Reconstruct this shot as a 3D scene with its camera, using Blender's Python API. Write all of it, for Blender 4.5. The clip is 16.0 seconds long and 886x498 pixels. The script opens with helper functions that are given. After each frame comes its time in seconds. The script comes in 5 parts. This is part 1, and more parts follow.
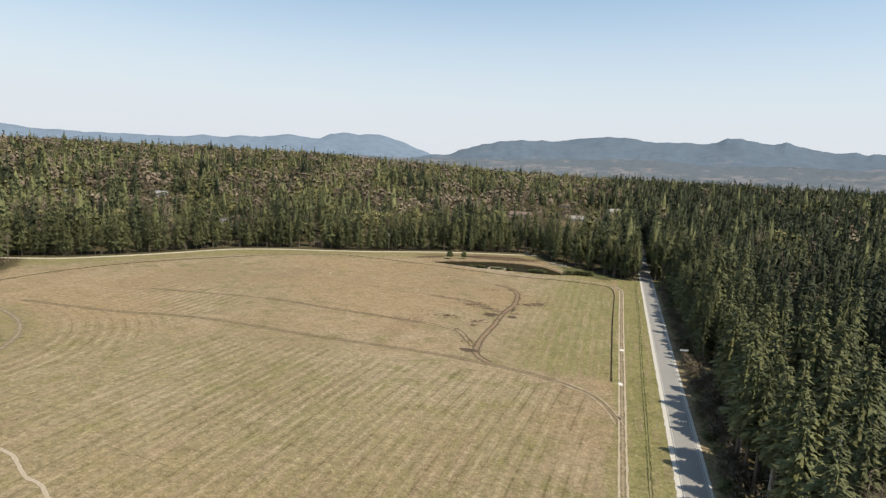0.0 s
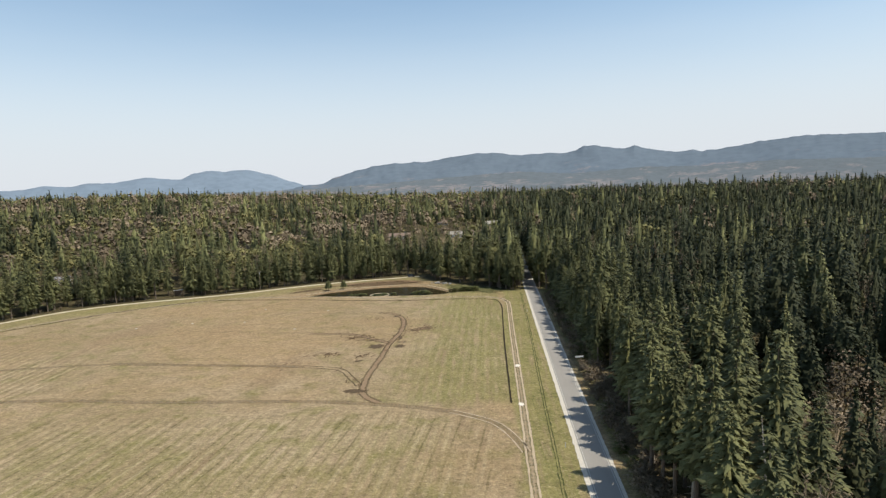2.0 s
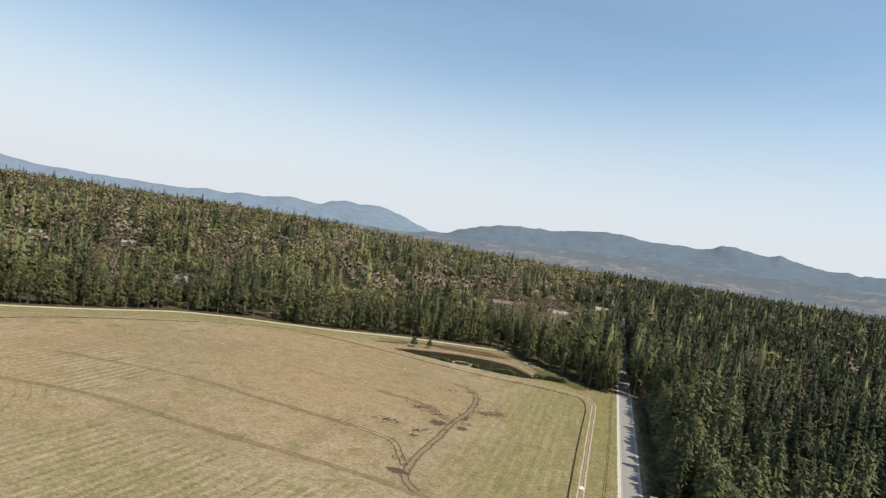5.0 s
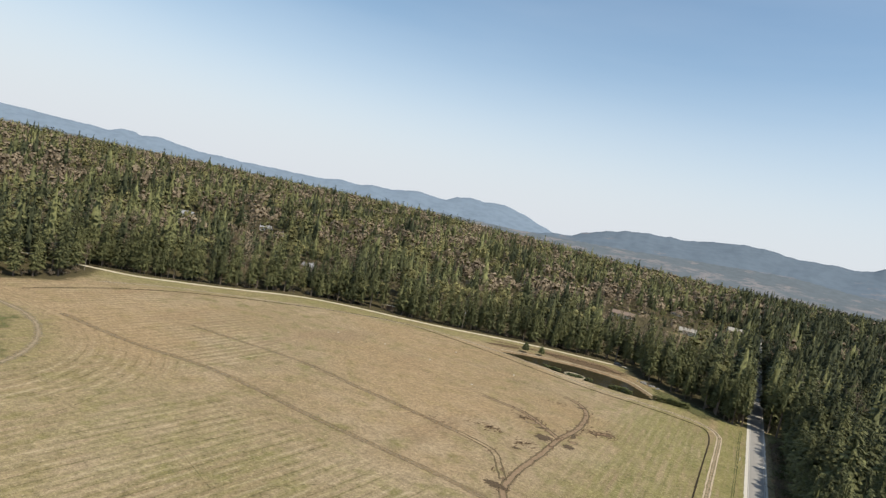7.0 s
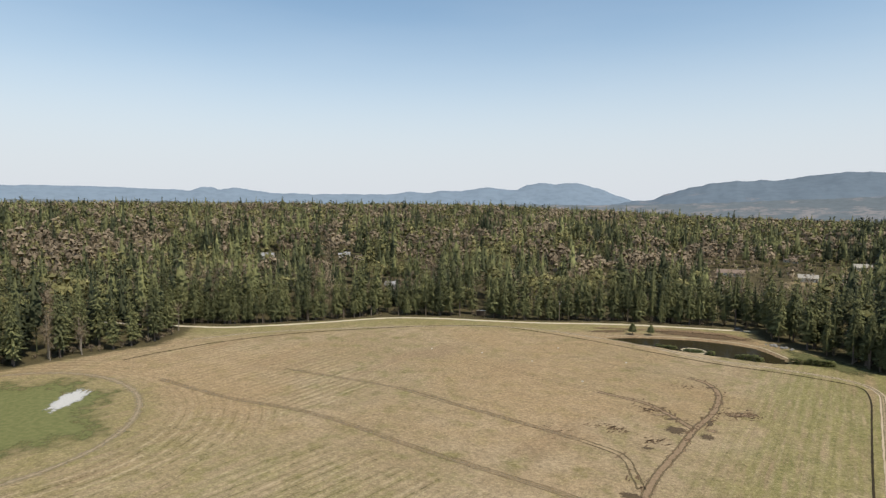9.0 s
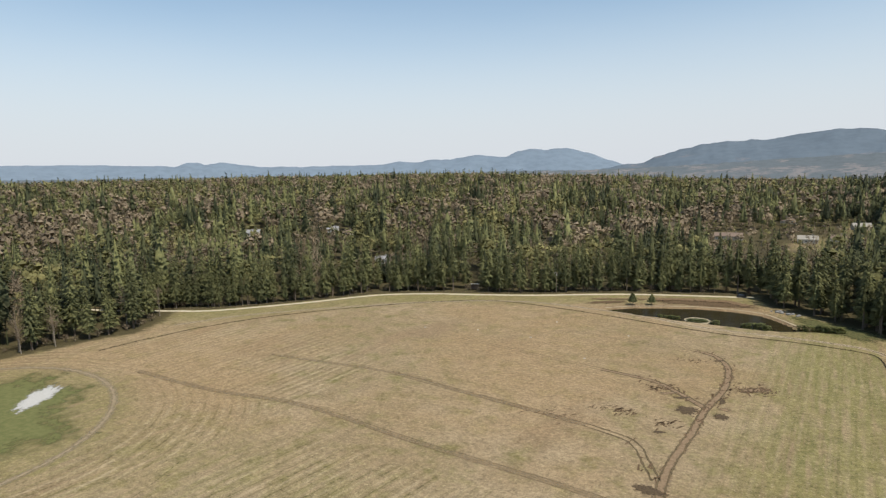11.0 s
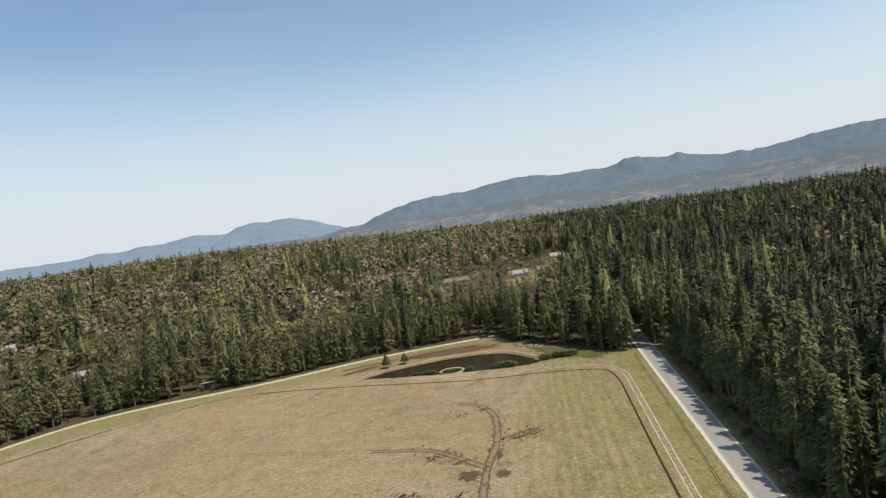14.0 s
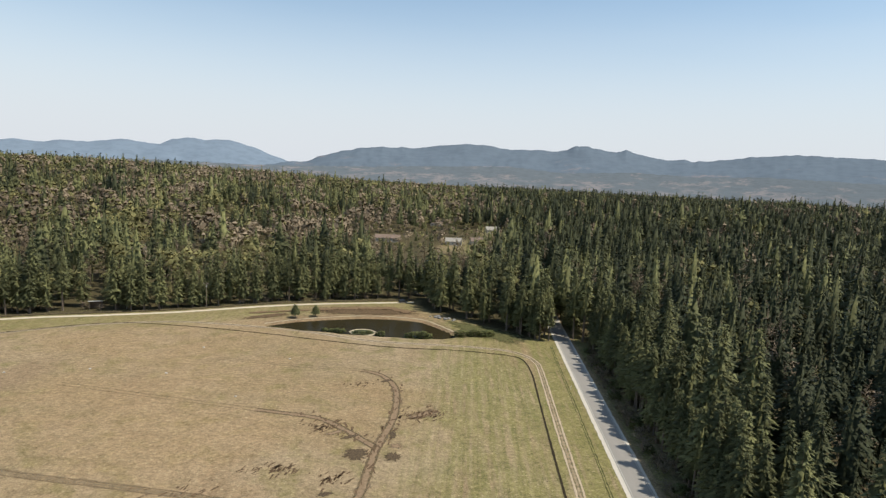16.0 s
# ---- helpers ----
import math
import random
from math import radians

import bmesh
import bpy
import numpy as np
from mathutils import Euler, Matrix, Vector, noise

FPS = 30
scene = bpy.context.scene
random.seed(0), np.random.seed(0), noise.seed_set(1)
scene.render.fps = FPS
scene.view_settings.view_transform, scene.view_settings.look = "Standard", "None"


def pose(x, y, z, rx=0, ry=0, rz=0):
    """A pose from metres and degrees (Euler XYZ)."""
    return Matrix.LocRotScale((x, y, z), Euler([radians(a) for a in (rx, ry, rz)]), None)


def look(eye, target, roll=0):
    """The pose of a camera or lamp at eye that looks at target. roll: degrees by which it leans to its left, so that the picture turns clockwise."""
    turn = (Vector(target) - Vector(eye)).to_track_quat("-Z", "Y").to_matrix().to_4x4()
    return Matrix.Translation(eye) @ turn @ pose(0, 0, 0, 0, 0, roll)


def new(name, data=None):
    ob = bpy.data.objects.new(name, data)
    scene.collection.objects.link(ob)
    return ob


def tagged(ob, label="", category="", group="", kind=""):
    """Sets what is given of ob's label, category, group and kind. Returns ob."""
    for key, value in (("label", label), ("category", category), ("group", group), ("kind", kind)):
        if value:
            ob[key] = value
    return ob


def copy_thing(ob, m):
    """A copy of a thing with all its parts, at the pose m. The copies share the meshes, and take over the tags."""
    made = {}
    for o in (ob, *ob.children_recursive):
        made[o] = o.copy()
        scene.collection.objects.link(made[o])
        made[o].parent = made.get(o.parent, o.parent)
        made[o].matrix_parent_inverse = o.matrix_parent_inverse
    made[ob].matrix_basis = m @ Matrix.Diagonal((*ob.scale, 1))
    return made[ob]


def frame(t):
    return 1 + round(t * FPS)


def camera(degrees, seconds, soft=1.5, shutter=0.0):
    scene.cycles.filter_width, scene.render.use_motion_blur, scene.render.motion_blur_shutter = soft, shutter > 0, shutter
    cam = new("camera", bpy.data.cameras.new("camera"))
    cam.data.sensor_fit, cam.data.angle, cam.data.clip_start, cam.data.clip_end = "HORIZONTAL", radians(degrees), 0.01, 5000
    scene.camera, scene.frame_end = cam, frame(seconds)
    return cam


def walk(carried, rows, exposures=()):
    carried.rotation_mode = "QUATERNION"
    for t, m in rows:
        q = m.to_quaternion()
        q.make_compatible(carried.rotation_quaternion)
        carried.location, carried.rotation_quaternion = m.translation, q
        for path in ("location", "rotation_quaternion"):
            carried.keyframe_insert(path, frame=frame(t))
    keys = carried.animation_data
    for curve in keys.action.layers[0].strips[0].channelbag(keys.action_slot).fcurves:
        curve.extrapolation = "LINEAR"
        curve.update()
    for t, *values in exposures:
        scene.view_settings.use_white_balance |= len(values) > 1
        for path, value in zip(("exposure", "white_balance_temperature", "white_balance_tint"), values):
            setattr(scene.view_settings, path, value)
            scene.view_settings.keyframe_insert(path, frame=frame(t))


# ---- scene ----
# camera and its flight
PATH = [
    (0, (-20.60, -12.94, 60.82), (-45.30, 82.79, 45.76), 2.88),
    (0.5, (-20.90, -8.15, 59.96), (-39.89, 88.37, 41.98), -4.33),
    (1, (-21.80, -3.51, 59.83), (-38.75, 92.96, 39.67), -10.33),
    (1.5, (-21.49, 0.41, 58.90), (-32.15, 98.42, 42.19), -9.73),
    (2, (-20.64, 4.55, 58.53), (-26.46, 103.78, 47.56), -2.31),
    (2.5, (-19.85, 7.59, 57.84), (-21.62, 107.44, 52.62), 3.74),
    (3, (-17.94, 10.64, 58.31), (-21.87, 110.52, 61.38), 9.54),
    (3.5, (-16.45, 12.14, 59.44), (-26.15, 111.38, 66.97), 7.17),
    (4, (-15.64, 13.32, 60.45), (-27.74, 112.35, 67.23), 9.80),
    (4.5, (-15.08, 14.52, 62.27), (-32.32, 113.01, 63.89), 9.25),
    (4.7, (-14.54, 15.67, 63.20), (-36.00, 113.34, 62.39), 8.12),
    (6.8, (-14.09, 21.94, 65.47), (-54.77, 113.07, 59.22), 14.68),
    (7, (-14.97, 23.79, 65.58), (-58.72, 113.51, 59.44), 12.08),
    (7.5, (-16.62, 27.11, 65.61), (-66.70, 113.33, 58.03), 4.24),
    (8, (-18.09, 30.43, 65.90), (-69.96, 115.64, 58.90), 1.63),
    (8.2, (-18.99, 32.29, 65.95), (-73.98, 115.54, 59.16), -0.27),
    (10.3, (-26.02, 44.87, 66.44), (-80.35, 128.21, 56.24), 1.23),
    (10.5, (-27.04, 46.67, 66.70), (-82.32, 129.22, 55.36), -0.64),
    (11, (-29.12, 49.21, 66.75), (-82.91, 132.50, 53.71), -1.26),
    (11.5, (-31.24, 52.05, 66.16), (-80.60, 138.40, 55.83), -3.29),
    (12, (-33.06, 54.58, 65.95), (-78.57, 143.31, 58.48), -6.96),
    (12.5, (-35.01, 58.52, 66.08), (-74.39, 150.23, 59.73), -7.83),
    (13, (-36.67, 61.76, 66.20), (-65.05, 157.57, 62.53), -10.83),
    (13.5, (-38.35, 65.69, 66.23), (-57.81, 163.65, 61.15), -9.74),
    (14, (-38.78, 70.30, 65.96), (-51.40, 169.35, 60.46), -8.17),
    (14.5, (-38.68, 74.27, 65.96), (-45.48, 173.75, 58.36), -1.46),
    (15, (-38.05, 78.11, 66.04), (-46.13, 177.51, 58.74), -3.91),
    (15.5, (-38.36, 81.99, 66.76), (-44.35, 181.31, 56.73), -1.73),
    (16, (-37.69, 85.18, 66.41), (-40.05, 184.31, 53.45), 2.71),
]
cam = camera(73.0, 16.0, soft=1.3)
walk(cam, [(t, look(eye, target, roll)) for t, eye, target, roll in PATH],
     exposures=((0, 0.0), (4.5, 0.0), (7.0, -0.03), (11.5, -0.1), (14.0, -0.05), (16.0, -0.03)))

# ---- daylight ----
SUN_EL, SUN_AZ = 61.0, 102.0          # degrees; azimuth clockwise from +y
world = bpy.data.worlds.new("sky")
scene.world = world
world.use_nodes = True
wn = world.node_tree.nodes
sky = wn.new("ShaderNodeTexSky")
sky.sky_type, sky.sun_disc = 'NISHITA', False
sky.sun_elevation, sky.sun_rotation = radians(SUN_EL), radians(SUN_AZ)
sky.altitude, sky.air_density, sky.dust_density, sky.ozone_density = 100, 1.0, 0.6, 1.5
wl = world.node_tree.links


def world_node(kind, **inputs):
    node = wn.new(kind)
    for key, value in inputs.items():
        if isinstance(value, bpy.types.NodeSocket):
            wl.new(value, node.inputs[key.replace("_", " ")])
        else:
            node.inputs[key.replace("_", " ")].default_value = value
    return node


# haze towards the horizon and a thin high veil, the same all round
way = world_node("ShaderNodeTexCoord").outputs["Generated"]
up = world_node("ShaderNodeSeparateXYZ", Vector=way).outputs["Z"]
haze = world_node("ShaderNodeMapRange", Value=up, From_Min=-0.02, From_Max=0.36, To_Min=0.95, To_Max=0.0)
haze.interpolation_type = 'SMOOTHERSTEP'
thin = world_node("ShaderNodeMapping", Vector=way)
thin.inputs["Scale"].default_value, thin.inputs["Rotation"].default_value = (1.1, 1.6, 7.0), (0.25, 0.1, 0.4)
veil = world_node("ShaderNodeTexNoise", Vector=thin.outputs[0], Scale=1.6, Detail=5.0, Roughness=0.5)
veil = world_node("ShaderNodeMapRange", Value=veil.outputs["Fac"], From_Min=0.42, From_Max=0.75, To_Min=0.0, To_Max=0.09)
blue = wn.new("ShaderNodeVectorMath")
blue.operation = 'MULTIPLY'
wl.new(sky.outputs[0], blue.inputs[0])
blue.inputs[1].default_value = (0.162, 0.167, 0.154)
first = world_node("ShaderNodeMix")
first.data_type = 'RGBA'
second = world_node("ShaderNodeMix")
second.data_type = 'RGBA'
for node, fac, below, over in ((first, veil.outputs[0], blue.outputs[0], (0.80, 0.86, 0.93, 1)), (second, haze.outputs[0], first.outputs[2], (0.725, 0.765, 0.83, 1))):
    wl.new(fac, node.inputs[0])
    wl.new(below, node.inputs[6])
    node.inputs[7].default_value = over
wl.new(second.outputs[2], wn["Background"].inputs["Color"])
wn["Background"].inputs["Strength"].default_value = 1.0
sun = new("sun", bpy.data.lights.new("sun", "SUN"))
sun.data.energy, sun.data.angle, sun.data.color = 4.6, radians(0.5), (1.0, 0.94, 0.84)
sx, sy = math.sin(radians(SUN_AZ)) * math.cos(radians(SUN_EL)), math.cos(radians(SUN_AZ)) * math.cos(radians(SUN_EL))
sun.matrix_world = look((sx * 900, sy * 900, math.sin(radians(SUN_EL)) * 900), (0, 0, 0))

# ---- materials ----
class Nodes:
    """A small wrapper to write node materials in a few lines."""

    def __init__(self, name, rough=0.9, spec=0.2):
        self.mat = bpy.data.materials.new(name)
        self.mat.use_nodes = True
        self.tree = self.mat.node_tree
        self.bsdf = self.tree.nodes["Principled BSDF"]
        self.bsdf.inputs["Roughness"].default_value = rough
        self.bsdf.inputs["Specular IOR Level"].default_value = spec

    def add(self, kind, **inputs):
        node = self.tree.nodes.new(kind)
        for key, value in inputs.items():
            self.put(node, key.replace("_", " "), value)
        return node

    def put(self, node, key, value):
        if isinstance(value, bpy.types.NodeSocket):
            self.tree.links.new(value, node.inputs[key])
        else:
            node.inputs[key].default_value = value

    def where(self):
        return self.add("ShaderNodeNewGeometry").outputs["Position"]

    def noise(self, scale, detail=4.0, at=None, rough=0.6, stretch=None):
        at = at or self.where()
        if stretch:
            m = self.add("ShaderNodeMapping", Vector=at)
            m.inputs["Scale"].default_value = stretch
            at = m.outputs[0]
        return self.add("ShaderNodeTexNoise", Vector=at, Scale=scale, Detail=detail, Roughness=rough).outputs["Fac"]

    def ramp(self, fac, lo, hi):
        n = self.add("ShaderNodeMapRange", Value=fac)
        n.interpolation_type = 'SMOOTHSTEP'
        n.inputs["From Min"].default_value, n.inputs["From Max"].default_value = lo, hi
        return n.outputs[0]

    def mix(self, fac, a, b):
        n = self.add("ShaderNodeMix")
        n.data_type = 'RGBA'
        for index, value in ((0, fac), (6, a), (7, b)):
            if isinstance(value, bpy.types.NodeSocket):
                self.tree.links.new(value, n.inputs[index])
            else:
                n.inputs[index].default_value = (*value, 1) if isinstance(value, tuple) else value
        return n.outputs[2]

    def math(self, op, a, b=0.5):
        n = self.add("ShaderNodeMath")
        n.operation = op
        for index, value in ((0, a), (1, b)):
            if isinstance(value, bpy.types.NodeSocket):
                self.tree.links.new(value, n.inputs[index])
            else:
                n.inputs[index].default_value = value
        return n.outputs[0]

    def attr(self, name):
        n = self.add("ShaderNodeAttribute")
        n.attribute_name = name
        return n

    def colour(self, value):
        self.put(self.bsdf, "Base Color", (*value, 1) if isinstance(value, tuple) else value)
        return self

    def bump(self, height, strength=0.4, distance=0.1):
        n = self.add("ShaderNodeBump", Height=height, Strength=strength, Distance=distance)
        self.put(self.bsdf, "Normal", n.outputs[0])
        return self

    def ragged(self, fac):
        """Lets the surface below show through where fac is low."""
        clear = self.add("ShaderNodeBsdfTransparent")
        m = self.add("ShaderNodeMixShader", Fac=fac)
        self.tree.links.new(clear.outputs[0], m.inputs[1])
        self.tree.links.new(self.bsdf.outputs[0], m.inputs[2])
        self.tree.links.new(m.outputs[0], self.tree.nodes["Material Output"].inputs["Surface"])
        return self


def plain(name, colour, rough=0.7, scale=3.0, vary=0.25, spec=0.3, metal=0.0):
    """A painted or raw surface with two scales of wear."""
    n = Nodes(name, rough, spec)
    n.bsdf.inputs["Metallic"].default_value = metal
    dark = tuple(c * (1 - vary) for c in colour)
    light = tuple(min(1, c * (1 + vary * 0.6)) for c in colour)
    c = n.mix(n.noise(scale, 5), dark, light)
    n.colour(n.mix(n.ramp(n.noise(scale * 9, 3), 0.55, 0.75), c, dark))
    return n.mat


def ground_material():
    n = Nodes("ground", 0.95, 0.1)
    mask = n.attr("mask")
    sep = n.add("ShaderNodeSeparateColor", Color=mask.outputs["Color"])
    forest, green, bare = sep.outputs[0], sep.outputs[1], sep.outputs[2]
    broad, mid, fine = n.noise(0.018, 5), n.noise(0.12, 5), n.noise(1.1, 5, rough=0.7)
    tan = n.mix(n.ramp(broad, 0.36, 0.66), (0.28, 0.205, 0.113), (0.35, 0.263, 0.16))
    tan = n.mix(n.ramp(mid, 0.45, 0.72), tan, (0.20, 0.17, 0.07))
    tan = n.mix(n.ramp(n.noise(0.05, 6, stretch=(1.0, 0.35, 1.0)), 0.52, 0.68), tan, (0.27, 0.19, 0.11))
    grass = n.mix(n.ramp(mid, 0.3, 0.7), (0.165, 0.162, 0.052), (0.24, 0.212, 0.082))
    sweep = n.noise(0.35, 5, stretch=(1.6, 0.12, 1.0), rough=0.7)
    c = n.mix(n.math('MULTIPLY', green, n.ramp(n.math('ADD', sweep, n.math('MULTIPLY', green, 0.25)), 0.48, 0.78)), tan, grass)
    soil = n.mix(n.ramp(fine, 0.3, 0.7), (0.17, 0.105, 0.06), (0.27, 0.19, 0.115))
    c = n.mix(n.math('MULTIPLY', bare, n.ramp(mid, 0.3, 0.6)), c, soil)
    # mown rows, given in metres across the rows
    row = n.attr("row").outputs["Fac"]
    strength = n.attr("row_strength").outputs["Fac"]
    wave = n.math('SINE', n.math('ADD', n.math('MULTIPLY', row, 1.9), n.math('MULTIPLY', mid, 0.9)), 0)
    line = n.math('MULTIPLY', n.ramp(wave, 0.76, 0.99), n.math('MULTIPLY', strength, n.ramp(n.noise(0.16, 5, stretch=(1.6, 0.3, 1.0)), 0.36, 0.62)))
    c = n.mix(n.math('MULTIPLY', line, 0.9), c, (0.10, 0.085, 0.035))
    straw = n.math('MULTIPLY', n.ramp(n.math('MULTIPLY', wave, -1.0), 0.35, 0.95), n.math('MULTIPLY', strength, n.ramp(n.noise(0.25, 4, stretch=(1.6, 0.3, 1.0)), 0.38, 0.64)))
    c = n.mix(n.math('MULTIPLY', straw, 0.75), c, (0.46, 0.37, 0.225))
    tufts = n.ramp(n.noise(0.45, 6, stretch=(0.6, 1.6, 1.0), rough=0.75), 0.60, 0.72)
    c = n.mix(n.math('MULTIPLY', tufts, 0.6), c, (0.12, 0.11, 0.04))
    streak = n.ramp(n.noise(0.9, 5, stretch=(0.35, 2.2, 1.0), rough=0.8), 0.53, 0.66)
    c = n.mix(n.math('MULTIPLY', streak, 0.14), c, (0.15, 0.11, 0.055))
    warm = n.ramp(n.noise(0.011, 4), 0.42, 0.62)
    c = n.mix(n.math('MULTIPLY', n.math('MULTIPLY', warm, 0.6), n.math('SUBTRACT', 1.0, green)), c, (0.33, 0.222, 0.116))
    c = n.mix(n.math('MULTIPLY', n.ramp(fine, 0.53, 0.68), 0.72), c, (0.42, 0.335, 0.195))
    grain = n.noise(2.6, 5, rough=0.8)
    c = n.mix(n.math('MULTIPLY', n.ramp(grain, 0.52, 0.68), 0.5), c, (0.13, 0.105, 0.05))
    blotch = n.math('ADD', n.math('MULTIPLY', n.ramp(n.noise(0.22, 6, rough=0.75), 0.3, 0.7), 0.26), n.math('MULTIPLY', n.ramp(n.noise(0.8, 6, rough=0.8), 0.32, 0.68), 0.52))
    blotch = n.math('ADD', blotch, n.math('MULTIPLY', n.ramp(grain, 0.35, 0.65), 0.48))
    light = n.add("ShaderNodeVectorMath")
    light.operation = 'SCALE'
    n.tree.links.new(c, light.inputs[0])
    n.tree.links.new(n.math('ADD', blotch, 0.265), light.inputs["Scale"])
    c = light.outputs[0]
    floor = n.mix(n.ramp(fine, 0.3, 0.7), (0.055, 0.042, 0.022), (0.10, 0.085, 0.04))
    c = n.mix(forest, c, floor)
    n.colour(c).bump(fine, 0.7, 0.35)
    return n.mat


def ribbon_material(name, a, b, low=0.25, high=0.6, scale=0.8, rough=0.95):
    """Bare soil or gravel with ragged edges; 'edge' runs from 0 at a border to 1 in the middle."""
    n = Nodes(name, rough, 0.15)
    patch = n.noise(scale, 5, rough=0.7)
    n.colour(n.mix(n.ramp(n.noise(scale * 3, 4), 0.3, 0.7), a, b)).bump(patch, 0.4, 0.1)
    edge = n.attr("edge").outputs["Fac"]
    n.ragged(n.ramp(n.math('ADD', edge, n.math('SUBTRACT', patch, 0.5)), low, high))
    return n.mat


def asphalt_material():
    n = Nodes("asphalt", 0.85, 0.3)
    c = n.mix(n.noise(0.25, 5, stretch=(2.0, 0.25, 1)), (0.235, 0.215, 0.185), (0.315, 0.29, 0.25))
    c = n.mix(n.ramp(n.noise(6, 4), 0.5, 0.8), c, (0.21, 0.20, 0.18))
    n.colour(c).bump(n.noise(30, 3), 0.2, 0.02)
    return n.mat


def foliage_material(name, dark, light, rough=0.75):
    n = Nodes(name, rough, 0.15)
    tint = n.attr("tint").outputs["Fac"]
    own = n.math('MULTIPLY', n.attr("own").outputs["Fac"], n.add("ShaderNodeObjectInfo").outputs["Random"])
    whole = n.math('ADD', tint, n.math('MULTIPLY', own, 0.6))
    leaf = n.add("ShaderNodeNewGeometry").outputs["Random Per Island"]
    c = n.mix(n.ramp(whole, -0.2, 0.95), dark, light)
    c = n.mix(n.math('MULTIPLY', leaf, 0.32), c, tuple(x * 0.5 for x in dark))
    tuft = n.ramp(n.noise(0.55, 4, rough=0.75), 0.36, 0.64)
    c = n.mix(n.math('MULTIPLY', n.math('SUBTRACT', 1.0, tuft), 0.4), c, tuple(x * 0.4 for x in dark))
    n.colour(n.mix(n.math('MULTIPLY', n.ramp(n.noise(0.9, 3, rough=0.7), 0.55, 0.75), 0.18), c, tuple(min(1, x * 1.4) for x in light)))
    return n.mat


def water_material():
    n = Nodes("water", 0.22, 0.5)
    n.bsdf.inputs["IOR"].default_value = 1.1
    n.colour(n.mix(n.noise(0.15, 3), (0.022, 0.018, 0.008), (0.034, 0.027, 0.012)))
    n.bump(n.noise(1.6, 3), 0.01, 0.03)
    return n.mat


def hazy_mountain_material(name, woods, slash, scale, low, high):
    """Wooded slopes in haze-tinted colours, with cut and bare ground mostly on the lower flanks (heights low to high).
    """
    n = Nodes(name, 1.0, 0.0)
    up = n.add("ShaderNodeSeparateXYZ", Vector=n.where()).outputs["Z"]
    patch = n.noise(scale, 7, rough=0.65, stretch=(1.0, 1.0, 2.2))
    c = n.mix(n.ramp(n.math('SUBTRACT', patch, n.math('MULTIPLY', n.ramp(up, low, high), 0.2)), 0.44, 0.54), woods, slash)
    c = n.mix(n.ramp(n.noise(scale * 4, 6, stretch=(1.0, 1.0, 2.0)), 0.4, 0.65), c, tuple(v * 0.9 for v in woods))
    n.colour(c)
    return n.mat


M_GROUND = ground_material()
M_ASPHALT = asphalt_material()
M_SHOULDER = ribbon_material("shoulder_gravel", (0.46, 0.42, 0.345), (0.58, 0.53, 0.44), 0.1, 0.35)
M_DIRT = ribbon_material("dirt_road", (0.50, 0.43, 0.31), (0.60, 0.53, 0.40), 0.1, 0.3)
M_RUT = ribbon_material("pale_rut", (0.34, 0.265, 0.175), (0.44, 0.355, 0.245), 0.2, 0.6)
M_MUD = ribbon_material("mud_rut", (0.075, 0.055, 0.030), (0.16, 0.118, 0.064), 0.25, 0.75, 0.6)
M_PATCH = ribbon_material("torn_mud", (0.055, 0.039, 0.024), (0.125, 0.088, 0.05), 0.4, 0.62, 1.3)
M_GLINT = ribbon_material("bright_sand", (0.58, 0.52, 0.42), (0.70, 0.64, 0.53), 0.2, 0.5)
M_BAND = ribbon_material("worn_band", (0.228, 0.166, 0.095), (0.28, 0.208, 0.125), 0.35, 1.5, 0.45)
M_BED = ribbon_material("trodden_grass", (0.27, 0.205, 0.125), (0.33, 0.26, 0.165), 0.35, 1.2)
M_BROWN = ribbon_material("brown_rut", (0.155, 0.11, 0.062), (0.215, 0.155, 0.09), 0.5, 1.1)
M_LINE = ribbon_material("tall_grass_line", (0.10, 0.095, 0.035), (0.16, 0.135, 0.06), 0.65, 1.3, 0.6)
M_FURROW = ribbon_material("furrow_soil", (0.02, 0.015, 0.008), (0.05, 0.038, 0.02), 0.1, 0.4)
M_DITCH = ribbon_material("ditch_grass", (0.045, 0.052, 0.018), (0.085, 0.09, 0.03), 0.2, 0.6)
M_LUSH = ribbon_material("lush_grass", (0.112, 0.118, 0.040), (0.162, 0.156, 0.060), 0.0, 0.35, 0.2)
M_PALEBANK = ribbon_material("pale_bank", (0.36, 0.29, 0.18), (0.44, 0.36, 0.24), 0.2, 0.55)
M_BRUSH = ribbon_material("dead_brush", (0.12, 0.075, 0.04), (0.22, 0.15, 0.085), 0.35, 0.7, 0.5)
M_SCAR = ribbon_material("scratched_soil", (0.085, 0.052, 0.028), (0.16, 0.105, 0.06), 0.45, 0.8, 1.1)
M_GRAVEL = ribbon_material("grey_gravel", (0.40, 0.38, 0.34), (0.5, 0.48, 0.44), 0.2, 0.5)
M_PAINT = plain("road_paint", (0.46, 0.44, 0.39), 0.8, 2.0)
M_WATER = water_material()
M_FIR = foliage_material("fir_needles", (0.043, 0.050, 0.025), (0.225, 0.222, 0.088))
M_BUD = foliage_material("budding_leaves", (0.135, 0.128, 0.052), (0.285, 0.255, 0.105), 0.85)
M_SHRUB = foliage_material("shrub_leaves", (0.075, 0.085, 0.026), (0.16, 0.165, 0.055))
M_TWIG = foliage_material("bare_twigs", (0.185, 0.142, 0.094), (0.335, 0.262, 0.172), 0.9)
M_BARK = plain("bark", (0.18, 0.14, 0.105), 0.95, 2.0, 0.4, 0.1)
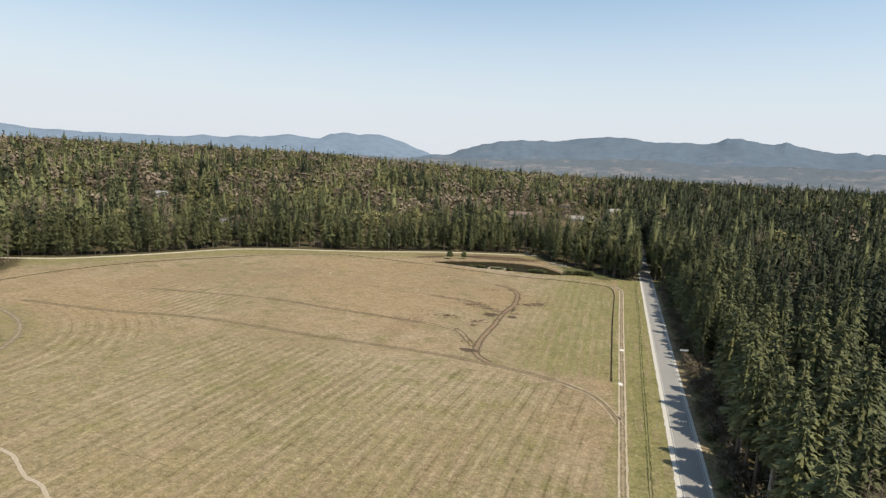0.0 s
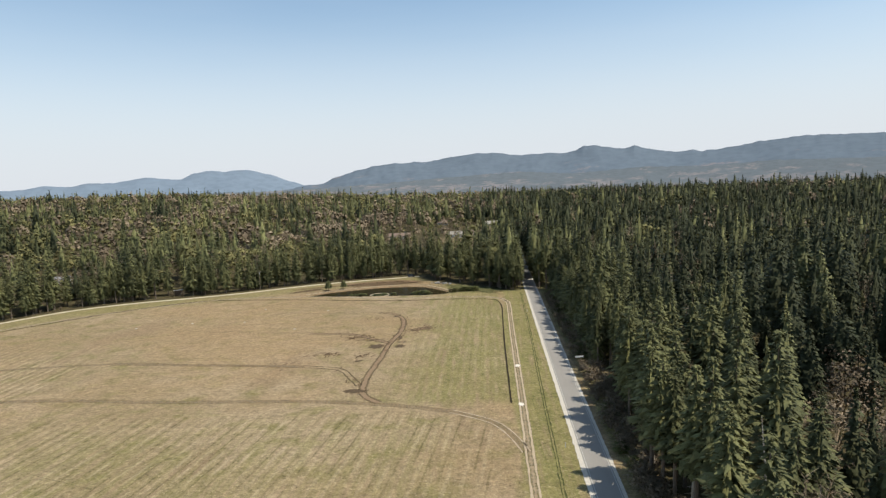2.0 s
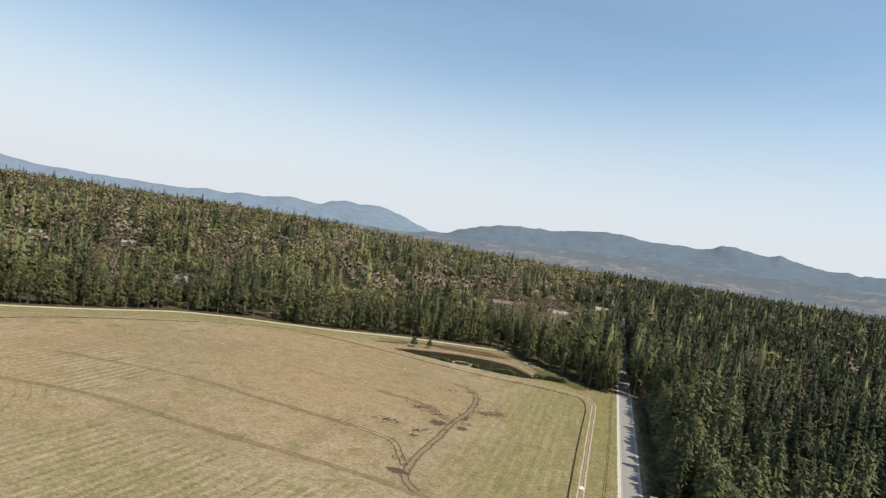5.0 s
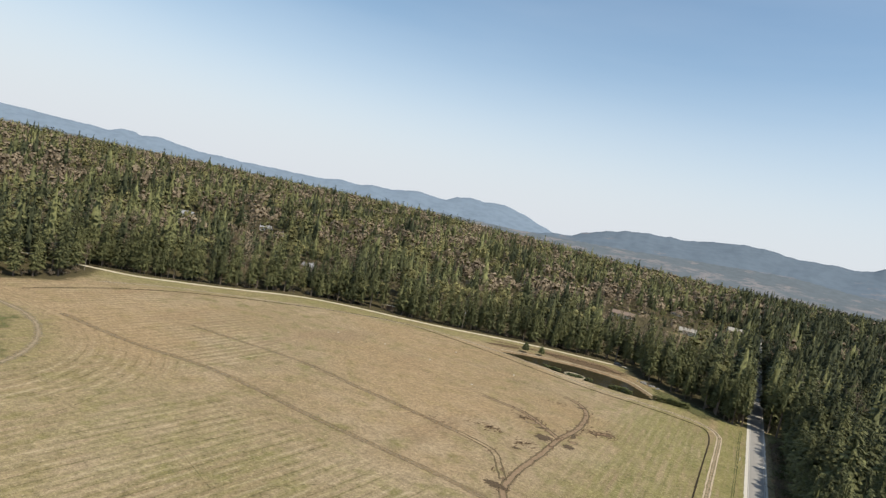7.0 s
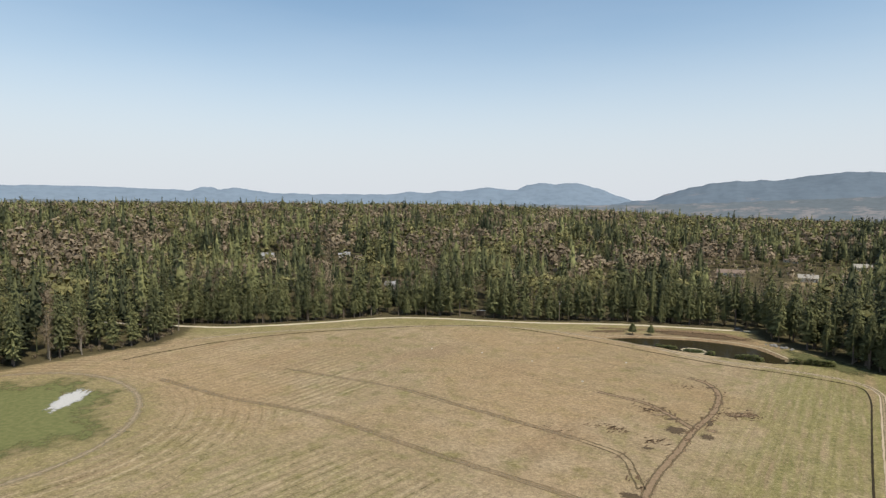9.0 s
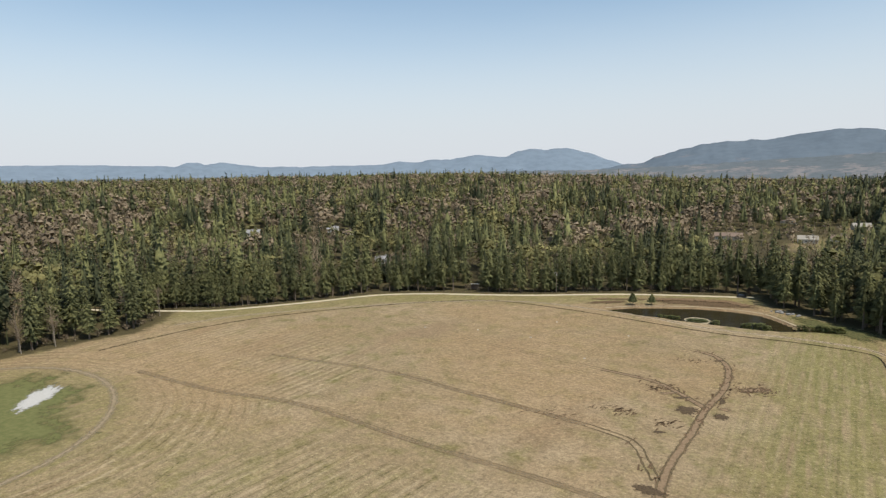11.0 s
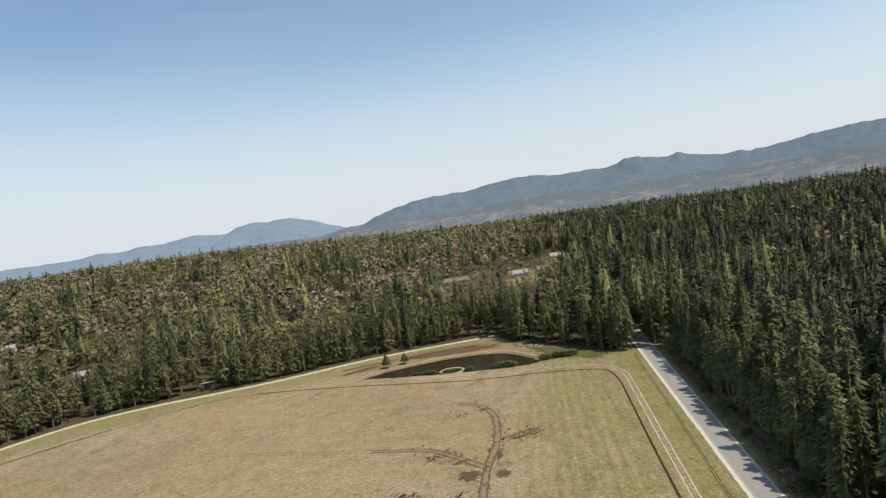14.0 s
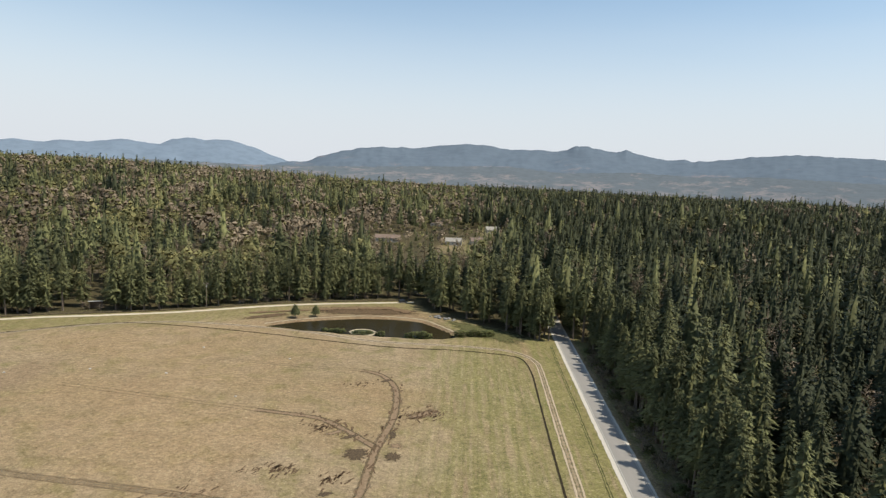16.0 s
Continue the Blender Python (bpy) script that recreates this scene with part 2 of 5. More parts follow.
M_PALEBARK = plain("pale_bark", (0.26, 0.22, 0.17), 0.95, 2.0, 0.3, 0.1)
M_DEADWOOD = plain("dead_wood", (0.42, 0.37, 0.30), 0.95, 2.0, 0.3, 0.1)
M_WHITE = plain("white_paint", (0.75, 0.74, 0.70), 0.6, 1.0, 0.12)
M_PALEWALL = plain("pale_siding", (0.6, 0.57, 0.5), 0.8, 1.0, 0.15)
M_CREAM = plain("cream_siding", (0.52, 0.46, 0.36), 0.8, 1.0, 0.15)
M_ROOFGREY = plain("grey_shingles", (0.30, 0.29, 0.28), 0.9, 0.8, 0.25)
M_ROOFBROWN = plain("brown_shingles", (0.22, 0.16, 0.12), 0.9, 0.8, 0.25)
M_METALROOF = plain("pale_metal_roof", (0.33, 0.30, 0.25), 0.8, 0.5, 0.1, 0.1, 0.0)
M_GLASS = plain("dark_window_glass", (0.03, 0.035, 0.04), 0.1, 1.0, 0.1, 0.6)
M_POLE = plain("weathered_pole", (0.20, 0.16, 0.12), 0.9, 3.0, 0.3)
M_STEEL = plain("galvanised_steel", (0.45, 0.45, 0.44), 0.45, 5.0, 0.1, 0.5, 0.8)
M_CARPAINT = plain("dark_car_paint", (0.025, 0.027, 0.032), 0.25, 1.0, 0.1, 0.6)
M_TYRE = plain("tyre_rubber", (0.02, 0.02, 0.02), 0.9, 4.0, 0.2)
M_STONE = plain("pale_stone", (0.5, 0.46, 0.38), 0.9, 3.0)
M_ROCK = plain("grey_boulder", (0.25, 0.235, 0.21), 0.9, 1.5, 0.35)
# Blue-grey base colours below have the distance haze painted in.
M_FARHILL = hazy_mountain_material("far_hills", (0.180, 0.225, 0.270), (0.21, 0.24, 0.275), 0.004, -50, 40)
M_MIDHILL = hazy_mountain_material("wooded_ridge", (0.132, 0.163, 0.192), (0.215, 0.2, 0.2), 0.0042, 20, 190)
M_FOOTHILL = hazy_mountain_material("foothills", (0.128, 0.146, 0.156), (0.212, 0.198, 0.192), 0.007, 10, 140)


# ---- small builders ----
def part(name, bm, material, parent=None, label=""):
    """One mesh object from a bmesh, under a thing or a part."""
    me = bpy.data.meshes.new(name)
    bm.to_mesh(me)
    bm.free()
    me.materials.append(material)
    ob = new(name, me)
    ob.parent = parent
    return tagged(ob, label)


def mesh_object(name, verts, faces, material, parent=None, floats=None, smooth=False):
    """A mesh from arrays: verts (n, 3); faces (m, k); floats: point attributes by name."""
    me = bpy.data.meshes.new(name)
    verts, faces = np.asarray(verts, np.float32), np.asarray(faces, np.int32)
    k = faces.shape[1]
    me.vertices.add(len(verts))
    me.vertices.foreach_set("co", verts.ravel())
    me.loops.add(faces.size)
    me.loops.foreach_set("vertex_index", faces.ravel())
    me.polygons.add(len(faces))
    me.polygons.foreach_set("loop_start", np.arange(0, faces.size, k, dtype=np.int32))
    me.update(calc_edges=True)
    me.validate()
    for key, values in (floats or {}).items():
        me.attributes.new(key, 'FLOAT', 'POINT').data.foreach_set("value", np.asarray(values, np.float32))
    me.polygons.foreach_set("use_smooth", np.full(len(faces), smooth))
    me.materials.append(material)
    ob = new(name, me)
    ob.parent = parent
    return ob


def box(bm, size, at=(0, 0, 0), bevel=0.0, turn=None):
    m = Matrix.Translation(at) @ (turn or Matrix()) @ Matrix.Diagonal((*size, 1))
    made = bmesh.ops.create_cube(bm, size=1.0, matrix=m)["verts"]
    if bevel:
        bmesh.ops.bevel(bm, geom=list({e for v in made for e in v.link_edges}), offset=bevel, segments=2, affect='EDGES')
    return bm


def rod(bm, a, b, r0, r1, sides=8):
    a, b = Vector(a), Vector(b)
    m = Matrix.Translation((a + b) / 2) @ (b - a).to_track_quat("Z", "Y").to_matrix().to_4x4()
    bmesh.ops.create_cone(bm, cap_ends=True, segments=sides, radius1=r0, radius2=r1, depth=(b - a).length, matrix=m)
    return bm


def smoothstep(a, b, x):
    s = np.clip((np.asarray(x, float) - a) / (b - a), 0, 1)
    return s * s * (3 - 2 * s)


def curve_points(points, step=2.0):
    """A smooth line (Catmull-Rom) through plan points, sampled about every step metres."""
    pts = np.array(points, float)
    pts = np.vstack([2 * pts[0] - pts[1], pts, 2 * pts[-1] - pts[-2]])
    out = []
    for i in range(1, len(pts) - 2):
        p0, p1, p2, p3 = pts[i - 1:i + 3]
        n = max(2, int(np.linalg.norm(p2 - p1) / step))
        for s in np.arange(n) / n:
            out.append(0.5 * (2 * p1 + (p2 - p0) * s + (2 * p0 - 5 * p1 + 4 * p2 - p3) * s * s + (3 * p1 - p0 - 3 * p2 + p3) * s ** 3))
    return np.array(out + [pts[-2]])


def distance_to(line, x, y):
    """Distance in plan from arrays x, y to a polyline."""
    best = np.full(np.shape(x), 1e9)
    for (ax, ay), (bx, by) in zip(line[:-1], line[1:]):
        dx, dy = bx - ax, by - ay
        s = np.clip(((x - ax) * dx + (y - ay) * dy) / (dx * dx + dy * dy), 0, 1)
        best = np.minimum(best, np.hypot(x - ax - s * dx, y - ay - s * dy))
    return best


def inside(poly, x, y):
    """Whether plan points lie in a polygon."""
    hit = np.zeros(np.shape(x), bool)
    for (ax, ay), (bx, by) in zip(poly, poly[1:] + poly[:1]):
        cross = ((ay > y) != (by > y)) & (x < (bx - ax) * (y - ay) / (by - ay + 1e-12) + ax)
        hit ^= cross
    return hit


# ---- the plan ----
DIRT_ROAD = [(-385, 190), (-345, 202), (-303, 221), (-285, 231), (-268, 250), (-253, 270), (-234, 298), (-211, 314), (-184, 325), (-157, 337), (-130, 353), (-112, 362), (-93, 369), (-74, 375), (-58, 380)]
CLEARING = [(7, -400), (10.5, 0), (12, 60), (12.5, 120), (13.5, 136), (17.5, 142), (18.5, 166), (18.5, 180), (18, 200), (19, 224), (21.5, 230), (21.5, 243), (20, 250), (21, 300), (17, 322), (4, 322), (-3, 326), (-10, 332), (-22, 342), (-36, 354), (-48, 364), (-54, 376), (-52, 388),
            (-76, 382), (-96, 376), (-116, 369), (-134, 360), (-161, 344), (-187, 332), (-215, 321), (-240, 303), (-259, 274), (-274, 254), (-290, 237), (-306, 229), (-303, 221), (-288, 204), (-281, 190), (-283, 179), (-286, 166), (-290, 135), (-293, 60), (-310, -100), (-320, -400)]
POND_A, POND_B = -115.0, -37.0
POND_NORTH = [(-115, 323.5), (-105.6, 332), (-92.5, 338.7), (-79, 344), (-64.7, 345.6), (-52.6, 343.3), (-45.3, 335.6), (-39.4, 328), (-37, 321.5)]
POND_SOUTH = [(-115, 323.5), (-107.7, 322), (-97.6, 319.8), (-88, 319), (-79, 318), (-68, 317.2), (-57, 316.2), (-48.7, 316.6), (-41, 318), (-37, 321.5)]


def road_x(y):
    """The left border of the asphalt."""
    return -3.6 + 0.0245 * y


def pond_depth(x, y):
    """Above 0 inside the pond, in metres from the shore, roughly."""
    top = np.interp(x, *np.transpose(POND_NORTH))
    low = np.interp(x, *np.transpose(POND_SOUTH)) + 0.4 * np.sin(x * 0.4)
    d = np.minimum(top - y, y - low)
    return np.where((x < POND_A) | (x > POND_B), -np.hypot(np.minimum(np.abs(x - POND_A), np.abs(x - POND_B)), y - 322), d)


def height(x, y):
    """The ground's height at a place in plan."""
    x, y = np.asarray(x, float), np.asarray(y, float)
    r = np.hypot(x + 60, y - 60)
    west = smoothstep(0, 36, np.degrees(np.arctan2(-(x + 35), np.maximum(y - 50, 1.0))))
    z = (18 + 20 * west) * smoothstep(300, 950, r) * smoothstep(-200, 200, y) - (30 - 27 * west) * smoothstep(1000, 2400, r)
    roll = np.sin(x * 0.011 + 1.3) * np.cos(y * 0.013) * 2.5 + np.sin(x * 0.005 - y * 0.007) * 3
    z = z + roll * smoothstep(380, 600, r)
    z = z - 1.5 * smoothstep(-1.5, 2.0, pond_depth(x, y))
    z = z + 0.35 * np.exp(-((y - 313.2 - 0.003 * (x + 70) ** 2 * (x < -70)) / 1.8) ** 2) * smoothstep(-120, -108, x) * smoothstep(-26, -40, x)
    return z


def ribbon(name, line, width, material, lift=0.03, label="", category="track", wobble=0.1, cross=(0.0, 0.0, 0.0), kind="structure", parent=None):
    """A strip along a plan line that follows the ground; cross: heights at border, quarter and middle."""
    pts = curve_points(line, 1.5)
    along = np.gradient(pts, axis=0)
    along /= np.linalg.norm(along, axis=1)[:, None]
    side = np.stack([-along[:, 1], along[:, 0]], 1)
    rng = np.random.default_rng(len(name) * 7 + len(line))
    verts, edge = [], []
    for s, rise, e in ((-1, cross[0], 0), (-0.5, cross[1], 0.6), (0, cross[2], 1), (0.5, cross[1], 0.6), (1, cross[0], 0)):
        w = width / 2 * (1 + wobble * rng.normal(size=len(pts)))
        at = pts + side * (s * w)[:, None]
        verts.append(np.column_stack([at, height(at[:, 0], at[:, 1]) + lift + rise]))
        edge.append(np.full(len(pts), float(e)))
    n, faces = len(pts), []
    i = np.arange(n - 1)
    for k in range(4):
        faces.append(np.stack([k * n + i, (k + 1) * n + i, (k + 1) * n + i + 1, k * n + i + 1], 1))
    ob = mesh_object(name, np.vstack(verts), np.vstack(faces)[:, ::-1], material, parent, {"edge": np.concatenate(edge)})
    return tagged(ob, label, category, kind=kind) if parent is None else ob


def beside(line, off):
    """The line moved off metres to its left."""
    pts = curve_points(line, 4.0)
    along = np.gradient(pts, axis=0)
    along /= np.linalg.norm(along, axis=1)[:, None]
    return [tuple(p) for p in pts + np.stack([-along[:, 1], along[:, 0]], 1) * off]


def blob(name, at, rx, ry, material, lift, label, category, turn=0.0, seed=1):
    """A flat patch with an uneven outline."""
    rng = random.Random(seed)
    verts, edge, faces = [(at[0], at[1])], [1.0], []
    rings, spokes = max(4, int(rx / 2.5)), 28
    shape = [1 + 0.22 * rng.uniform(-1, 1) for _ in range(spokes)]
    c, s = math.cos(radians(turn)), math.sin(radians(turn))
    for k in range(1, rings + 1):
        for j in range(spokes):
            a = 2 * math.pi * j / spokes
            u, v = rx * shape[j] * math.cos(a) * k / rings, ry * shape[j] * math.sin(a) * k / rings
            verts.append((at[0] + c * u - s * v, at[1] + s * u + c * v))
            edge.append(1 - k / rings)
    for j in range(spokes):
        j2 = (j + 1) % spokes
        faces.append((0, 1 + j, 1 + j2, 1 + j2))
        for k in range(rings - 1):
            a, b = 1 + k * spokes, 1 + (k + 1) * spokes
            faces.append((a + j, b + j, b + j2, a + j2))
    tri = [f for f in faces if f[2] == f[3]]
    quad = [f for f in faces if f[2] != f[3]]
    faces = [(a, b, c2) for a, b, c2, _ in tri] + [(q[0], q[1], q[2]) for q in quad] + [(q[0], q[2], q[3]) for q in quad]
    v = np.array(verts)
    ob = mesh_object(name, np.column_stack([v, height(v[:, 0], v[:, 1]) + lift]), faces, material, None, {"edge": edge})
    return tagged(ob, label, category, kind="structure")


# ---- ground ----
def build_ground():
    def axis(lo, hi, step, far):
        near = np.arange(lo, hi + step, step)
        out = np.geomspace(step, far, 34).cumsum()
        out = out * (4700 / out[-1])
        return np.concatenate([lo - out[::-1], near, hi + out])
    xs, ys = axis(-350, 40, 2.0, 500), axis(0, 400, 2.0, 500)
    X, Y = np.meshgrid(xs, ys)
    x, y = X.ravel(), Y.ravel()
    rng = np.random.default_rng(3)
    clear = inside(CLEARING, x, y)
    edge = distance_to(CLEARING + CLEARING[:1], x, y)
    near = (np.abs(x) < 600) & (np.abs(y) < 700)
    forest = np.where(clear, smoothstep(5, 1, edge + rng.normal(0, 1, len(x))), 1.0)
    forest = np.where(near, forest, 1.0)
    road = smoothstep(11, 8, np.abs(x - road_x(y) - 3.5))
    forest = np.minimum(forest, 1 - road * 0.8)
    opening = np.zeros(len(x))
    for ox, oy, rx, ry in ((-36, 562, 26, 26), (-95, 563, 16, 12), (-6, 646, 18, 20)):
        opening = np.maximum(opening, smoothstep(1.0, 0.7, np.hypot((x - ox) / rx, (y - oy) / ry)))
    forest = forest * (1 - 0.8 * opening)
    u = x - road_x(y)
    verge = smoothstep(-14, -12.5, u) * smoothstep(2, 0, u) + smoothstep(6, 8, u) * smoothstep(16, 11, u)
    strip = smoothstep(-62, -30, x) * smoothstep(-10, -12, x) * smoothstep(150, 164, y) * 0.8
    top = smoothstep(36, 12, distance_to(np.array(DIRT_ROAD), x, y)) * 0.8
    oval = smoothstep(1.25, 0.9, np.hypot((x + 232) / 54, (y - 105) / 46)) * 0.7
    low = smoothstep(164, 132, y) * smoothstep(-10, -40, x) * 0.52
    meadow = smoothstep(26, 12, np.hypot((x + 28) / 1.3, y - 331)) * 0.9
    green = np.clip(np.maximum.reduce([verge * 0.9, strip, top, oval, low, meadow, opening * 0.5]), 0, 1)
    bank = smoothstep(-12, -3, pond_depth(x, y)) * smoothstep(322, 328, y) + 0.8 * smoothstep(14, 6, np.hypot((x + 80) / 2.6, y - 356))
    bare = np.clip(bank, 0, 1)
    # mown rows: straight beside the road, sweeping round further out
    oval_r = np.hypot(x + 232, (y - 105) * 1.15)
    row = np.where(y > 163, x - 0.0245 * y, np.where(x > -158, x - 0.03 * (y - 100) + 4 * np.sin(y / 42), 0.8 * oval_r))
    strength = np.clip(smoothstep(-56, -42, x) * smoothstep(-13, -16, x) * smoothstep(162, 168, y) * 0.3
                       + smoothstep(157, 148, y) * smoothstep(-14, -20, x) * smoothstep(-158, -130, x) * 0.6
                       + smoothstep(-150, -162, x) * smoothstep(54, 62, oval_r) * smoothstep(165, 110, oval_r) * 0.8, 0, 0.9) * clear
    nx, ny = len(xs), len(ys)
    i, j = np.meshgrid(np.arange(nx - 1), np.arange(ny - 1))
    a = (j * nx + i).ravel()
    faces = np.stack([a, a + 1, a + nx + 1, a + nx], 1)
    ob = mesh_object("ground", np.column_stack([x, y, height(x, y)]), faces, M_GROUND, None, {"row": row, "row_strength": strength}, True)
    col = np.column_stack([forest, green, bare, np.ones(len(x))]).astype(np.float32)
    ob.data.attributes.new("mask", 'FLOAT_COLOR', 'POINT').data.foreach_set("color", col.ravel())
    return tagged(ob, "dry tan hayfield with greener strips and forest floor", "ground", kind="structure")


build_ground()

# ---- road and tracks ----
def along(off, y0, y1, step=25):
    return [(road_x(y) + off, y) for y in range(y0, y1, step)]


ribbon("road", along(2.9, -400, 1300), 5.2, M_ASPHALT, 0.07, "straight grey asphalt two-lane country road", "road", 0.0)
ribbon("shoulder", along(-0.1, -400, 700), 1.5, M_SHOULDER, 0.04, "pale gravel road shoulder beside the asphalt", "shoulder", 0.12)
ribbon("shoulder", along(5.8, -400, 700), 1.0, M_SHOULDER, 0.04, "pale gravel road shoulder along the trees", "shoulder", 0.15)
for off, w in ((0.62, 0.14), (5.2, 0.14)):
    ribbon("road_line", along(off, -400, 700), w, M_PAINT, 0.085, "worn painted line along the asphalt road", "road marking", 0.0)
DITCH = [(-12, -100), (-9, 0), (-6.9, 86), (-6.6, 101), (-5.7, 123), (-5.0, 145), (-3.5, 185), (-1.7, 229), (0.4, 297), (1.2, 316)]
ribbon("ditch", DITCH, 1.1, M_DITCH, 0.03, "shallow grassy ditch along the road verge", "ditch", 0.25, (0.05, -0.02, -0.05))
VERGE_TRACK = along(-10.5, -120, 280, 40) + [(-7.0, 284), (-7.6, 293), (-10.2, 300), (-15.6, 304.8), (-23.7, 307), (-36, 308.2), (-56.5, 308.2), (-69, 309), (-80, 311.7), (-101, 317), (-125, 321), (-152, 321), (-178, 311), (-206, 291), (-236, 262), (-262, 232), (-275, 205)]
for off in (-0.8, 0.8):
    ribbon("wheel_rut", beside(VERGE_TRACK, off), 0.75, M_RUT, 0.05, "pale bare wheel rut of a field track", "track", 0.3)
ribbon("track_bed", VERGE_TRACK, 2.9, M_BED, 0.025, "worn dry grass of the field track", "track", 0.2)
FURROW = [(-13.2, 158), (-12.5, 201), (-11.9, 228), (-11.0, 258), (-10.5, 282), (-12.4, 296), (-18, 300), (-36, 302.3), (-60, 302), (-84, 305.5), (-112, 311.3), (-142, 315.5), (-172, 315), (-198, 298), (-224, 270), (-248, 237), (-260, 208), (-264, 185), (-265, 166)]
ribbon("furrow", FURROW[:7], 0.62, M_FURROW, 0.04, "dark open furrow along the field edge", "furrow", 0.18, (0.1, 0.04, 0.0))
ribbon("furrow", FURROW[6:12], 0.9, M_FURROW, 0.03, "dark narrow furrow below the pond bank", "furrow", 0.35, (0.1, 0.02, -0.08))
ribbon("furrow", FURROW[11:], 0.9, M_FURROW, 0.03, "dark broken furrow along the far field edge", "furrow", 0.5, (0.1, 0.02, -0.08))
ribbon("dirt_road", DIRT_ROAD, 3.1, M_DIRT, 0.05, "pale dusty dirt road along the forest edge", "dirt road", 0.08)
# Litter bank coloured dark to stand in for shade under the front trees.
M_SHADE_LITTER = ribbon_material("leaf_litter", (0.05, 0.04, 0.022), (0.115, 0.092, 0.048), 0.15, 0.6, 0.5)
ribbon("dark_bank", beside(DIRT_ROAD, 4.5), 3.4, M_SHADE_LITTER, 0.06, "bank of leaf litter painted dark for shade under the trees", "bank", 0.2, (0.0, 0.3, 0.5))

# muddy turning tracks in the field
MUD_MAIN = [(-49, 160), (-54.5, 167), (-56, 182), (-55, 202), (-54.6, 219), (-52.8, 234), (-52.6, 246), (-54.6, 261), (-60, 271), (-67, 274.8), (-90, 275.8), (-118, 279)]
MUD_SIDE = [(-54.8, 220.5), (-63.3, 228.8), (-71, 235), (-78, 236.8), (-90, 238.6), (-110, 242), (-151, 249)]
MUD_LOW = [(-57, 174), (-61.8, 183), (-67, 190.5), (-79.5, 194), (-99, 196.5), (-119, 198.5), (-150, 202), (-201, 196)]
BAND = [(-11.6, 129), (-13.7, 136.4), (-17, 143.7), (-21.4, 148.2), (-29, 153), (-47, 158.5), (-71, 162), (-110, 163.5), (-155, 166.5), (-190, 161), (-228, 160)]
for off in (-0.9, 0.9):
    ribbon("mud_rut", beside(MUD_MAIN[:10], off), 0.58, M_MUD, 0.05, "dark muddy wheel rut torn into the field", "track", 0.35)
    ribbon("mud_rut", beside(MUD_MAIN[9:], off), 0.6, M_BROWN, 0.05, "faint brown wheel rut across the field", "track", 0.4)
    ribbon("mud_rut", beside(MUD_SIDE[:5], off), 0.55, M_MUD, 0.05, "dark muddy wheel rut branching in the field", "track", 0.35)
    ribbon("mud_rut", beside(MUD_SIDE[4:], off), 0.6, M_BROWN, 0.05, "faint brown wheel rut across the field", "track", 0.4)
    ribbon("mud_rut", beside(MUD_LOW[:4], off), 0.8, M_MUD, 0.05, "dark muddy wheel rut bending in the field", "track", 0.4)
    ribbon("mud_rut", beside(MUD_LOW[3:7], off), 0.9, M_BROWN, 0.05, "long brown wheel rut across the field", "track", 0.4)
    ribbon("mud_rut", beside(BAND[4:], off), 0.55, M_BROWN, 0.045, "faint brown wheel rut of the worn field track", "track", 0.4)
    ribbon("wheel_rut", beside(BAND[:5], off), 0.55, M_RUT, 0.05, "pale curving wheel rut joining the field track", "track", 0.35)
ribbon("worn_band", BAND, 4.4, M_BAND, 0.025, "broad worn vehicle track across the field", "track", 0.2)
ribbon("worn_band", MUD_LOW[3:], 4.5, M_BAND, 0.025, "broad worn vehicle track across the field", "track", 0.25)
LINES = [[(-149, 84), (-148.5, 110), (-157, 133)], [(-119, 122), (-100, 115)], [(-98, 113), (-91.5, 127), (-85, 136)], [(-125, 82), (-96, 77.6)]]


